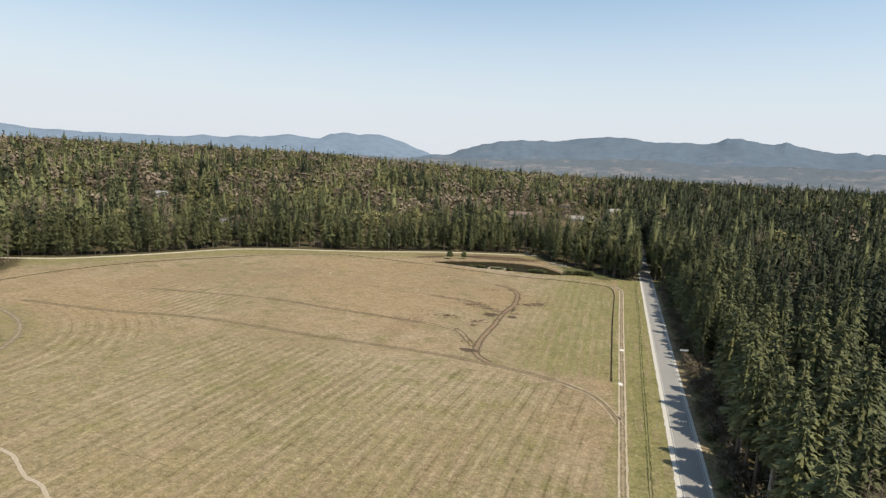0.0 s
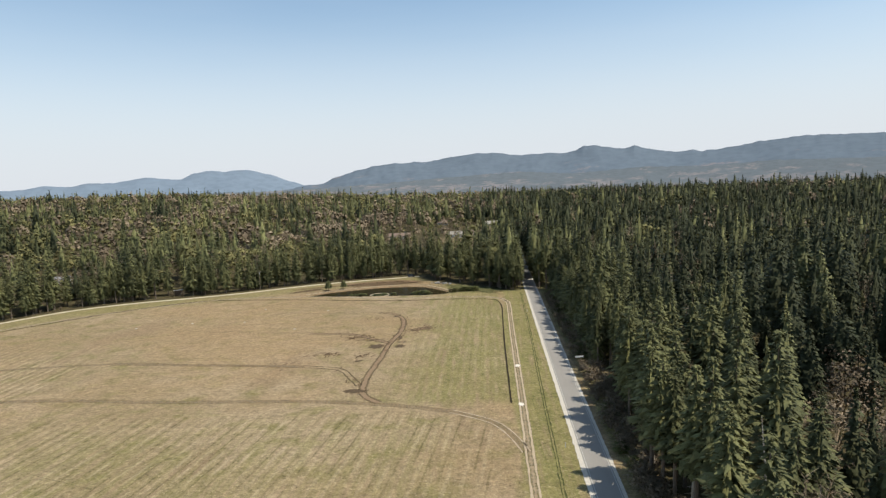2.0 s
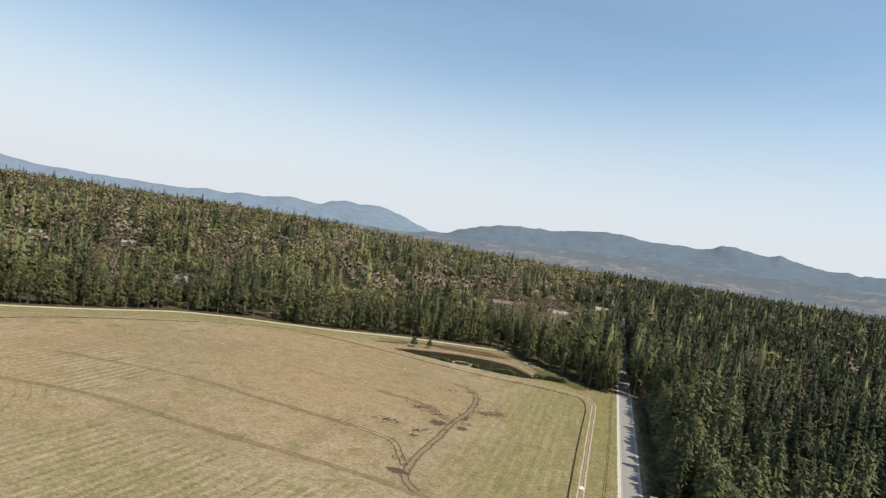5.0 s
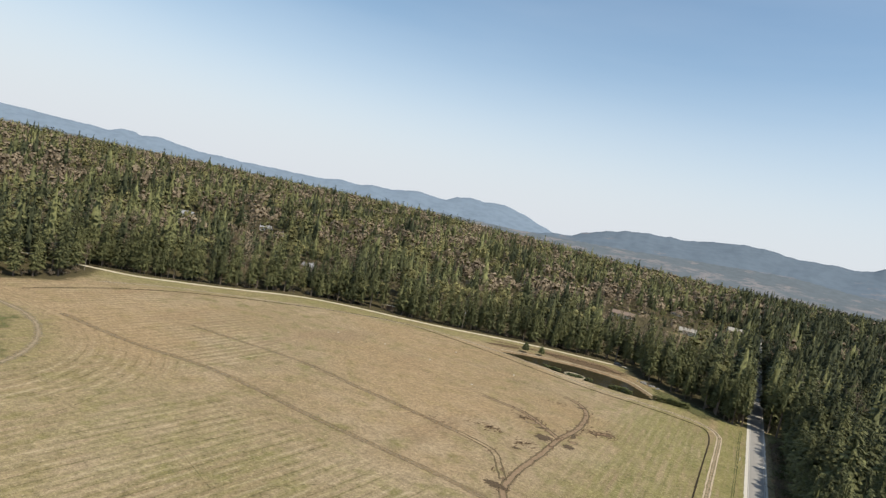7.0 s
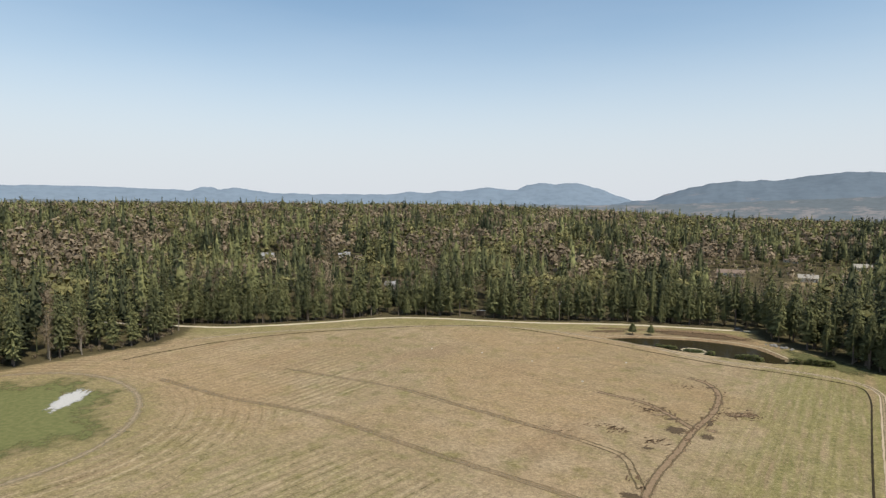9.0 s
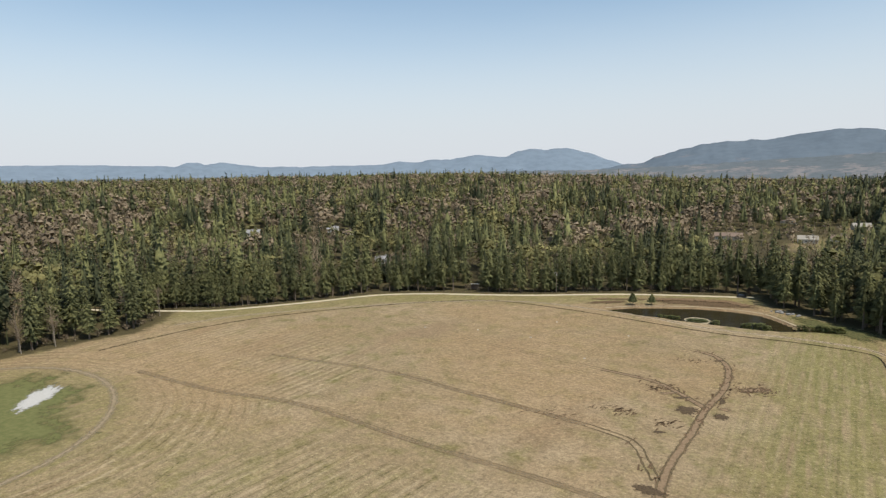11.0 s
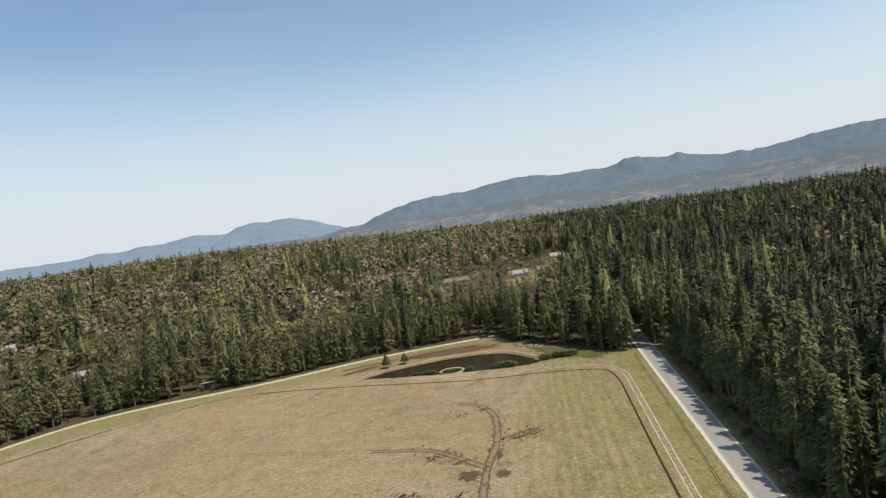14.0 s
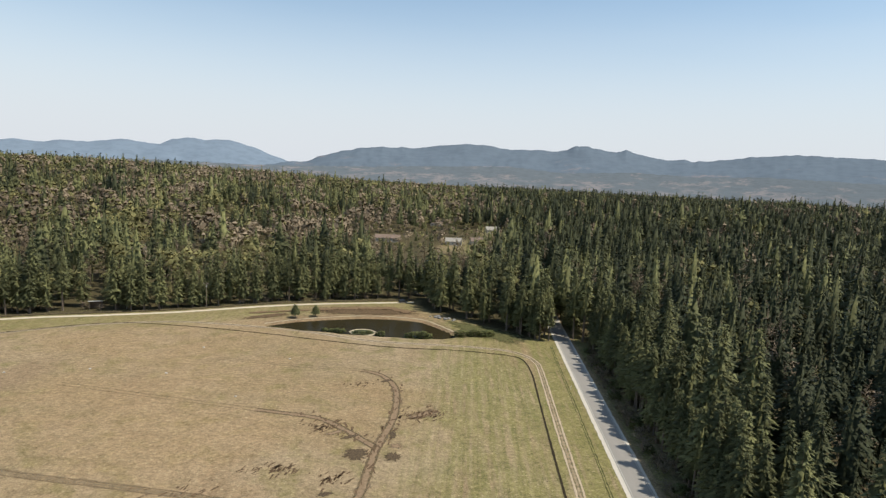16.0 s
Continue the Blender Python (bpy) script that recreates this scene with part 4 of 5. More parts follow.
def woods():
    """Tree places in plan: x, y, spacing class by distance."""
    rng = np.random.default_rng(11)
    out = []
    for step, r0, r1 in ((7.2, 0, 430), (8.6, 430, 800), (12.5, 800, 1400), (21.0, 1400, 2800)):
        g = np.arange(-r1 - 80, r1 + 80, step)
        X, Y = np.meshgrid(g, g)
        X = X + (np.arange(len(g)) % 2)[:, None] * step / 2
        x = X.ravel() + rng.uniform(-0.55, 0.55, X.size) * step - 40
        y = Y.ravel() + rng.uniform(-0.55, 0.55, X.size) * step + 60
        r = np.hypot(x + 40, y - 60)
        az = np.degrees(np.arctan2(-(x + 10), y + 30))
        gaps = np.sin(x * 0.045 + 2 * np.sin(y * 0.021)) * np.cos(y * 0.05 + 1.5 * np.sin(x * 0.017))
        keep = (rng.random(len(x)) > 0.06 + 0.3 * smoothstep(0.3, 0.9, gaps)) & (r >= r0) & (r < r1) & (az > -48) & (az < 78) & (y > 20)
        x, y = x[keep], y[keep]
        ok = ~inside(CLEARING, x, y) & ~((np.abs(x - road_x(y) - 3.4) < 4.3) & (y > 308))
        for hx, hy, rx, ry in HOUSE_CLEARINGS:
            ok &= np.hypot((x - hx) / rx, (y - hy) / ry) > 1
        out.append(np.column_stack([x, y])[ok])
    for k, (y0, y1) in enumerate(((328, 470), (470, 830), (830, 1250))):
        y = np.arange(y0, y1, 4.4)
        rows = [np.column_stack([road_x(y) + off + rng.uniform(-1.2, 1.2, len(y)), y + rng.uniform(-1.5, 1.5, len(y))]) for off in (-3.6, 8.2)]
        out[k] = np.vstack([out[k], *rows])
    return out


HOUSES = [  # x, y, length, depth, turn, wall, roof, storeys
    (-294, 380, 9, 7, 20, M_PALEWALL, M_ROOFGREY, 1), (-241, 462, 10, 7, -15, M_CREAM, M_ROOFBROWN, 1), (-41, 573, 13, 8, 5, M_PALEWALL, M_METALROOF, 1),
    (-95, 572, 20, 8, 4, M_CREAM, M_ROOFBROWN, 1), (-5, 660, 13, 9, 15, M_CREAM, M_METALROOF, 1), (-60, 690, 12, 8, 0, M_PALEWALL, M_ROOFBROWN, 1),
    (-414, 1130, 19, 11, 10, M_PALEWALL, M_METALROOF, 1), (-456, 402, 11, 8, 35, M_CREAM, M_ROOFGREY, 1), (-22, 580, 10, 8, 12, M_CREAM, M_ROOFBROWN, 1),
    (-411, 455, 10, 7, 30, M_PALEWALL, M_ROOFGREY, 1), (-388, 450, 8, 7, -10, M_PALEWALL, M_ROOFBROWN, 1)]
OPENINGS = [(-58, 540, 54, 98), (-290, 352, 13, 40), (-237, 430, 14, 48), (-436, 386, 13, 34), (-388, 424, 18, 42), (-8, 625, 30, 60), (-404, 1090, 26, 60)]
HOUSE_CLEARINGS = [(x, y - 4, L * 0.8, 13) for x, y, L, *_ in HOUSES] + [(-150, 348, 4, 8), (-193, 335, 7, 9)]


def patches(p, wide, deep, seed):
    """Smooth random patches over the plan, about -0.6 to 0.6."""
    return np.array([noise.noise(Vector((x / wide, y / deep, seed))) for x, y in p])


def in_opening(p):
    hit = np.zeros(len(p), bool)
    for ox, oy, rx, ry in OPENINGS:
        hit |= np.hypot((p[:, 0] - ox) / rx, (p[:, 1] - oy) / ry) < 1
    return hit


def scatter(name, places, crowns, material, label, category, seed):
    """One joined mesh of many trees, each turned, scaled and tinted on its own."""
    rng = np.random.default_rng(seed)
    verts, faces, tint, bent, at = [], [], [], [], 0
    pick = rng.integers(0, len(crowns), len(places))
    base_z = height(places[:, 0], places[:, 1])
    # Tint falls towards +x: the right-hand wood's shaded near sides, put into colour.
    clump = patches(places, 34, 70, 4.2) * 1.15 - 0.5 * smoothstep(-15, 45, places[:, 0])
    stand = patches(places, 24, 40, 11.5)
    for k, (cv, cf) in enumerate(crowns):
        mine = np.flatnonzero(pick == k)
        if not len(mine):
            continue
        cf, cn = rounded(cv, cf)
        a, s = rng.random(len(mine)) * 6.283, np.clip(rng.normal(0.86, 0.22, len(mine)), 0.35, 1.3) * np.where(rng.random(len(mine)) < 0.11, 1.32, 1.0)
        wide = s * rng.uniform(0.85, 1.2, len(mine))
        s = np.minimum(s * (1 + 0.5 * stand[mine]), 1.38)
        ca, sa = np.cos(a) * wide, np.sin(a) * wide
        x = cv[None, :, 0] * ca[:, None] - cv[None, :, 1] * sa[:, None] + places[mine, 0][:, None]
        y = cv[None, :, 0] * sa[:, None] + cv[None, :, 1] * ca[:, None] + places[mine, 1][:, None]
        z = cv[None, :, 2] * s[:, None] + base_z[mine][:, None] - 0.3
        verts.append(np.stack([x, y, z], -1).reshape(-1, 3))
        c1, s1 = np.cos(a)[:, None], np.sin(a)[:, None]
        bent.append(np.stack([cn[None, :, 0] * c1 - cn[None, :, 1] * s1, cn[None, :, 0] * s1 + cn[None, :, 1] * c1, np.broadcast_to(cn[None, :, 2], x.shape)], -1).reshape(-1, 3))
        faces.append((cf[None] + (np.arange(len(mine)) * len(cv))[:, None, None] + at).reshape(-1, 3))
        at += len(mine) * len(cv)
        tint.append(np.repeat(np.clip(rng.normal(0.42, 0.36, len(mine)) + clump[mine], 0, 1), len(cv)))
    ob = mesh_object(name, np.vstack(verts), np.vstack(faces), material, None, {"tint": np.concatenate(tint)}, True)
    soft_normals(ob, np.vstack(bent))
    return tagged(ob, label, category, kind="stuff")


def with_trunk(crown, h, r):
    """A crown's arrays with a plain slim trunk, for joined woods."""
    return join([crown, cone(0, h * 0.8, r, 4)])


def build_woods():
    near, mid, far, last = woods()
    rng = np.random.default_rng(21)

    def is_bare(p, share):
        clump = smoothstep(0.03, 0.2, patches(p, 50, 95, 7.7))
        left = smoothstep(20, -60, p[:, 0])
        edge = smoothstep(50, 10, distance_to(CLEARING + CLEARING[:1], p[:, 0], p[:, 1])) * 0.7
        chance = np.clip(share * (0.2 + 0.8 * left) * (1 - edge) * (0.45 + 2.2 * clump), 0.03, 0.9)
        chance = np.where((p[:, 0] > 15) & (p[:, 1] < 260), np.maximum(chance, 0.16), chance)
        grove = (p[:, 0] > 42) & (p[:, 0] < 115) & (p[:, 1] < 150)
        return rng.random(len(p)) < np.where(grove, 0.72, chance)

    thin = [p[in_opening(p)] for p in (near, mid, far)]
    near, mid, far = (p[~in_opening(p)] for p in (near, mid, far))
    # trees of their own: those along the road and the field's edge
    edge = distance_to(CLEARING, near[:, 0], near[:, 1])
    own = (edge < 14) & (near[:, 1] > 60) & (near[:, 0] < 45)
    order = np.flatnonzero(own)
    order = order[rng.permutation(len(order))][:360]
    own[:] = False
    own[order] = True
    firs = [tree_thing("fir_tree", 40 + k, "fir", h, r) for k, (h, r) in enumerate(((29, 4.3), (33, 4.5), (25, 4.0), (31, 4.0), (20, 3.8)))]
    alders = [tree_thing("alder_tree", 60 + k, "bare", h, r) for k, (h, r) in enumerate(((17, 4.2), (21, 4.8), (13, 3.6)))]
    for root in firs:
        tagged(root, "tall dark green fir at the forest edge", "tree", "firs along the clearing")
    for root in alders:
        tagged(root, "leafless grey-brown alder among the firs", "tree", "alders along the clearing")
    bare = is_bare(near, 0.38)
    used = set()
    for n in order:
        pool = alders if bare[n] else firs
        k = int(rng.integers(len(pool)))
        if pool is firs and near[n][0] < 0:
            k = 2 * (k // 2)
        elif pool is firs and rng.random() < 0.6:
            k = int(rng.choice((1, 3)))
        x, y = near[n]
        m = pose(x, y, float(height(x, y)) - 0.1, 0, 0, rng.uniform(0, 360))
        if pool[k].name in used:
            made = copy_thing(pool[k], m)
        else:
            used.add(pool[k].name)
            made = pool[k]
            made.matrix_basis = m
        s = float(np.clip(rng.normal(0.97, 0.13), 0.6, 1.2))
        made.scale = (s, s, s)
    for root in firs + alders:
        if root.name not in used:
            root.matrix_basis = pose(-250, 420 + 5 * len(root.name), float(height(-250, 420)))

    row = [(road_x(y) + rng.uniform(13.2, 15.0), y + rng.uniform(-0.8, 0.8)) for y in np.arange(186, 322, 2.4)]
    row += [(road_x(y) + rng.uniform(16.5, 20.0), y) for y in np.arange(188, 322, 3.4)]
    row += [(road_x(y) + rng.uniform(11.5, 15.5), y + rng.uniform(-2.5, 2.5)) for y in np.arange(64, 116, 4.6) if rng.random() < 0.75]
    row += [(road_x(y) + rng.uniform(14.2, 17.0), y + rng.uniform(-1.0, 1.0)) for y in np.arange(124, 164, 2.9)]
    row += [(0.5 + rng.uniform(-3, 2) - 1.2 * k, 323 + 1.2 * k + rng.uniform(-1, 1)) for k in range(12)]
    for x, y in row:
        made = copy_thing(firs[int(rng.choice((0, 1, 1, 2, 3, 3)))], pose(x, y, float(height(x, y)) - 0.1, 0, 0, rng.uniform(0, 360)))
        s = float(rng.uniform(0.54, 0.74) if x - road_x(y) < 15.5 and y > 170 else rng.uniform(0.68, 0.9))
        made.scale = (s * 1.15, s * 1.15, s)
    for x, y in beside(DIRT_ROAD[1:], 8.5):
        if rng.random() < 0.8 and y > 200 and not math.hypot(x + 193, y - 335) < 9:
            x, y = x + rng.uniform(-2.5, 2.5), y + rng.uniform(-2, 3)
            made = copy_thing(firs[int(rng.integers(len(firs)))], pose(x, y, float(height(x, y)) - 0.1, 0, 0, rng.uniform(0, 360)))
            s = float(rng.uniform(0.5, 0.95))
            made.scale = (s * 1.1, s * 1.1, s)
    rest, rest_bare = near[~own], bare[~own]
    fir_near = [with_trunk(cone_crown(100 + k, h, r, 230, 1.15, b, 12), h, 0.24) for k, (h, r, b) in enumerate(((28, 5.0, 0.2), (31, 5.2, 0.25), (24, 4.8, 0.16), (29, 4.6, 0.3), (26, 5.2, 0.2), (18, 4.4, 0.1)))]
    fir_mid = [cone_crown(120 + k, h, r, 105, 1.5, 0.22, 8, taper) for k, (h, r, taper) in enumerate(((24, 4.9, 0.8), (28, 5.2, 0.9), (19, 4.6, 0.75), (22, 5.4, 0.8), (26, 4.6, 0.85)))]
    fir_far = [cone_crown(140 + k, h, r, 44, 2.1, 0.25, 5, 0.75) for k, (h, r) in enumerate(((20, 5.2), (24, 5.4), (16, 5.0), (21, 5.8)))]
    fir_last = [cone_crown(150 + k, h, r, 16, 3.6, 0.3, 3, 0.7) for k, (h, r) in enumerate(((19, 7.6), (23, 7.2), (16, 8.4)))]
    bare_near = [with_trunk(bare_crown(160 + k, h, r, 12, 150, 0.11), h, 0.2) for k, (h, r) in enumerate(((19, 4.6), (22, 5.0), (16, 4.2)))]
    bare_mid = [clump_crown(170 + k, h, r * 0.85, 7, 95, 0.5) for k, (h, r) in enumerate(((16, 6.2), (19, 6.8), (14, 5.8)))]
    bare_far = [clump_crown(180 + k, h, r * 0.9, 5, 44, 0.85) for k, (h, r) in enumerate(((16, 6.8), (18, 7.4)))]
    bud_near = [clump_crown(200 + k, h, r * 0.9, 8, 170, 0.4) for k, (h, r) in enumerate(((17, 5.0), (21, 5.6), (14, 4.6)))]
    bud_mid = [clump_crown(210 + k, h, r * 0.85, 7, 95, 0.52) for k, (h, r) in enumerate(((16, 5.4), (19, 6.0), (14, 5.2)))]
    bud_far = [clump_crown(220 + k, h, r * 0.9, 5, 40, 0.9) for k, (h, r) in enumerate(((16, 6.4), (19, 7.0)))]
    low = np.vstack(thin)
    low = low[rng.random(len(low)) < 0.95]
    low_bare = [(v * 0.58, f) for v, f in bare_mid]
    low_fir = [(v * 0.45, f) for v, f in fir_mid]
    low_bud = [(v * 0.55, f) for v, f in bud_near]
    dice = rng.random(len(low))
    scatter("bare_copse", low[dice < 0.45], low_bare, M_TWIG, "low leafless brown trees round the houses", "copse", 12)
    scatter("budding_copse", low[(dice >= 0.45) & (dice < 0.8)], low_bud, M_BUD, "low olive budding trees round the houses", "copse", 14)
    scatter("fir_copse", low[dice >= 0.8], low_fir, M_FIR, "low young firs round the houses", "copse", 13)
    fir_words, bare_words = "dense dark green fir forest", "leafless grey-brown trees among the firs"
    front = (rest[:, 0] > 0) & (rest[:, 0] < 150) & (rest[:, 1] < 250)
    fir_front = [with_trunk(cone_crown(110 + k, h, r, 620, 0.8, b, 17), h, 0.27) for k, (h, r, b) in enumerate(((28, 4.3, 0.22), (32, 4.4, 0.42), (23, 4.2, 0.16), (27, 4.0, 0.36), (18, 3.9, 0.1)))]
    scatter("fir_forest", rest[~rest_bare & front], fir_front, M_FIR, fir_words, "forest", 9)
    bare_front = [round_crown(190 + k, h, r, 12, 330, 0.34) for k, (h, r) in enumerate(((16, 4.2), (19, 4.6), (13, 3.8)))]
    scatter("bare_forest", rest[rest_bare & front], bare_front, M_TWIG, bare_words, "forest", 10)
    bud_words = "olive budding broadleaf trees among the firs"

    def share_out(places, bare_here, fir, twig, bud, seed):
        """Firs, leafless and budding trees, the last in loose groups of their own."""
        group = smoothstep(0.05, 0.22, patches(places, 50, 100, 1.3))
        left = smoothstep(10, -50, places[:, 0])
        leafy = rng.random(len(places)) < np.clip((0.06 + 0.55 * group) * (0.2 + 0.8 * left), 0.03, 0.8)
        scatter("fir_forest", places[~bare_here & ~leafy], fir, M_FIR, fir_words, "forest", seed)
        if (bare_here & ~leafy).any():
            scatter("bare_forest", places[bare_here & ~leafy], twig, M_TWIG, bare_words, "forest", seed + 1)
        scatter("budding_forest", places[leafy], bud, M_BUD, bud_words, "forest", seed + 30)

    share_out(rest[~front], rest_bare[~front], fir_near, bare_near, bud_near, 1)
    share_out(mid, is_bare(mid, 0.47), fir_mid, bare_mid, bud_mid, 3)
    share_out(far, is_bare(far, 0.5), fir_far, bare_far, bud_far, 5)
    behind = np.column_stack([rng.uniform(13, 120, 170), rng.uniform(-110, 20, 170)])
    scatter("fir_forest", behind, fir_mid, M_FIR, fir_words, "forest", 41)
    bare_last = [clump_crown(185 + k, h, r, 3, 14, 1.6) for k, (h, r) in enumerate(((14, 8.0), (17, 8.6)))]
    share_out(last, is_bare(last, 0.48), fir_last, bare_last, bare_last, 7)


build_woods()
for seed, x, y, h in ((1, 13.6, 101.5, 21), (2, 13.0, 121.0, 17), (3, 19.5, 88.0, 24), (4, 30.0, 104.0, 23)):
    snag = dead_fir(seed, h)
    snag.matrix_basis = pose(x, y, float(height(x, y)) - 0.1, 2, 1, 70 * seed)


# ---- hills on the horizon ----
def hills(name, skyline, radius, depth, material, label, rough, seed):
    """A ridge round the view: skyline gives azimuth (degrees to the left of +y) and elevation seen from the field."""
    az = np.linspace(skyline[0][0], skyline[-1][0], 640)
    top = np.interp(-az, [-a for a, _ in skyline], [e for _, e in skyline])
    kernel = np.hanning(61) / np.hanning(61).sum()
    soft = np.convolve(np.pad(top, 30, mode='edge'), kernel, 'valid')
    verts = []
    steps = np.linspace(0, 1, 15)
    for s in steps:
        r = radius + depth * (s - 1)
        row = []
        for a, e in zip(az, soft + (top - soft) * s ** 5):
            crest = 66 + radius * math.tan(radians(e))
            x, y = -32 + r * math.sin(radians(-a)), 65 + r * math.cos(radians(a))
            rim = noise.fractal(Vector((a * rough * 0.5, 0, seed)), 0.7, 2.2, 5) * 5
            spur = noise.ridged_multi_fractal(Vector((x / 420, y / 420, seed)), 0.9, 2.1, 4, 1.0, 2.0) - 1.0
            fold = noise.fractal(Vector((x / 260, y / 260, seed + 9)), 0.8, 2.1, 4)
            z = -40 + (crest + 40 + rim * s ** 6) * s ** 0.85 + (spur * 15 + fold * 14) * math.sin(math.pi * s ** 1.5) * min(1.0, crest / 200)
            row.append((x, y, z))
        verts.append(row)
    n = len(az)
    verts = np.array(verts).reshape(-1, 3)
    i, k = np.meshgrid(np.arange(n - 1), np.arange(len(steps) - 1))
    a = (k * n + i).ravel()
    ob = mesh_object(name, verts, np.stack([a, a + 1, a + n + 1, a + n], 1), material, None, None, True)
    return tagged(ob, label, "hills", kind="structure")


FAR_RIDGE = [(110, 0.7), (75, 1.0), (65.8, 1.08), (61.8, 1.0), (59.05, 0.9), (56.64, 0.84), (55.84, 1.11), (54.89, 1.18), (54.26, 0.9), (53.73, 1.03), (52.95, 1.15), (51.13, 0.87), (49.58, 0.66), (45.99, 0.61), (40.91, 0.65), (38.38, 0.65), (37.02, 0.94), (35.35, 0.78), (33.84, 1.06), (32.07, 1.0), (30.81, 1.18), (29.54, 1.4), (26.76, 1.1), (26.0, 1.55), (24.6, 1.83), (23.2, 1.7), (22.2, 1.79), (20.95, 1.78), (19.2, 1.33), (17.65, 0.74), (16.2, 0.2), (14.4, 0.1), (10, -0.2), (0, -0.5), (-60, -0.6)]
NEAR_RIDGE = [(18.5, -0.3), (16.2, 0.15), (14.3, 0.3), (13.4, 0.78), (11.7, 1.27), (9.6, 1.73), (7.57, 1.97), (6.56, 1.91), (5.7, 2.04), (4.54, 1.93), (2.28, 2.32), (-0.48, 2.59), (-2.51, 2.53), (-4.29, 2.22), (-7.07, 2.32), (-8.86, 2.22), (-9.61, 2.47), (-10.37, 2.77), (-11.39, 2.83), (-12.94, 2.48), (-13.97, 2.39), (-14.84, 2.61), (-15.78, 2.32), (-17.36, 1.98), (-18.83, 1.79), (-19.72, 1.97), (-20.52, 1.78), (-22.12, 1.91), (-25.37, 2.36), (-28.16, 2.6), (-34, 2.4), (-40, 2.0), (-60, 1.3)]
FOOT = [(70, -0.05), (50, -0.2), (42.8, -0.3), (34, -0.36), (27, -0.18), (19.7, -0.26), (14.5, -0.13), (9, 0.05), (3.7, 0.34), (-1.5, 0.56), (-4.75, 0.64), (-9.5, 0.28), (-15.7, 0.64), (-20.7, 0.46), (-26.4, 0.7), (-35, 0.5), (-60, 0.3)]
hills("far_hills", FAR_RIDGE, 4700, 500, M_FARHILL, "distant mountain behind the forest in painted blue haze", 2.2, 3.0)
hills("wooded_ridge", NEAR_RIDGE, 4400, 900, M_MIDHILL, "long wooded ridge with cut slopes, blue-grey from painted haze", 2.6, 8.0)
hills("foothills", FOOT, 3700, 500, M_FOOTHILL, "low brownish foothills below the ridge, greyed by painted haze", 3.0, 14.0)


# ---- houses among the trees ----
def build_house(x, y, length, depth, turn, wall, roof, storeys):
    """A gabled house with eaves, chimney, door and windows."""
    root = new("house")
    root.matrix_basis = pose(x, y, float(height(x, y)) - 0.2, 0, 0, turn)
    h, rise, over = 2.9 * storeys + 0.3, depth * 0.3, 0.5
    bm = bmesh.new()
    low = [bm.verts.new((sx * length / 2, sy * depth / 2, 0)) for sx, sy in ((-1, -1), (1, -1), (1, 1), (-1, 1))]
    top = [bm.verts.new((v.co.x, v.co.y, h)) for v in low]
    ridge = [bm.verts.new((sx * length / 2, 0, h + rise)) for sx in (-1, 1)]
    for k in range(4):
        bm.faces.new((low[k], low[(k + 1) % 4], top[(k + 1) % 4], top[k]))
    bm.faces.new((top[3], top[0], ridge[0]))
    bm.faces.new((top[1], top[2], ridge[1]))
    part("wall", bm, wall, root)
    slope = math.hypot(depth / 2 + over, rise * (1 + 2 * over / depth))
    tilt = math.degrees(math.atan2(rise, depth / 2))
    for sgn in (-1, 1):
        bm = bmesh.new()
        box(bm, (length + 2 * over, slope, 0.18), (0, sgn * (depth / 4 + over / 2), h + rise / 2 - rise * over / depth + 0.1), 0.03, Matrix.Rotation(radians(-sgn * tilt), 4, 'X'))
        slab = part("roof", bm, roof, root)
    if storeys == 1:
        part("chimney", box(bmesh.new(), (0.8, 0.8, 1.8), (length * 0.25, 0.6, h + rise + 0.2), 0.04), M_ROCK, slab)
    for k in range(int(length // 3.5)):
        for level in range(storeys):
            at = (-length / 2 + 2.0 + k * 3.5, -depth / 2 - 0.03, 1.6 + 2.9 * level)
            frame_part = part("window", box(bmesh.new(), (1.5, 0.1, 1.2), at, 0.02), M_WHITE, root)
            part("pane", box(bmesh.new(), (1.25, 0.05, 0.95), (at[0], at[1] - 0.05, at[2])), M_GLASS, frame_part)
    part("door", box(bmesh.new(), (1.0, 0.12, 2.05), (length / 2 - 1.0, -depth / 2 - 0.04, 1.05), 0.02), M_ROOFBROWN, root)
    return root


for spec in HOUSES:
    ob = build_house(*spec)
    words = {M_PALEWALL.name: "off-white", M_CREAM.name: "cream"}[spec[5].name], {M_METALROOF.name: "a pale metal", M_ROOFGREY.name: "a grey shingle", M_ROOFBROWN.name: "a brown shingle"}[spec[6].name]
    tagged(ob, "%s %s with %s roof among the firs" % (words[0], "house", words[1]), "house", "houses in the forest")


# ---- shrubs and small trees ----
def shrub_crown(seed, h, r, count):
    """Leafy sprays from a low many-stemmed shrub, uneven in outline."""
    rng = np.random.default_rng(seed)
    a, z = rng.random(count) * 6.283, rng.uniform(0.1, 0.85, count)
    reach = r * np.sqrt(1 - (z - 0.35) ** 2 / 0.5) * rng.uniform(0.25, 0.8, count)
    base = np.column_stack([np.cos(a) * reach, np.sin(a) * reach, z * h])
    way = np.column_stack([np.cos(a), np.sin(a), rng.uniform(-0.2, 0.9, count)])
    way /= np.linalg.norm(way, axis=1)[:, None]
    size = rng.uniform(0.18, 0.38, count) * r
    return blades(rng, base, way, size, size * 0.45, rng.uniform(0, 0.3, count))


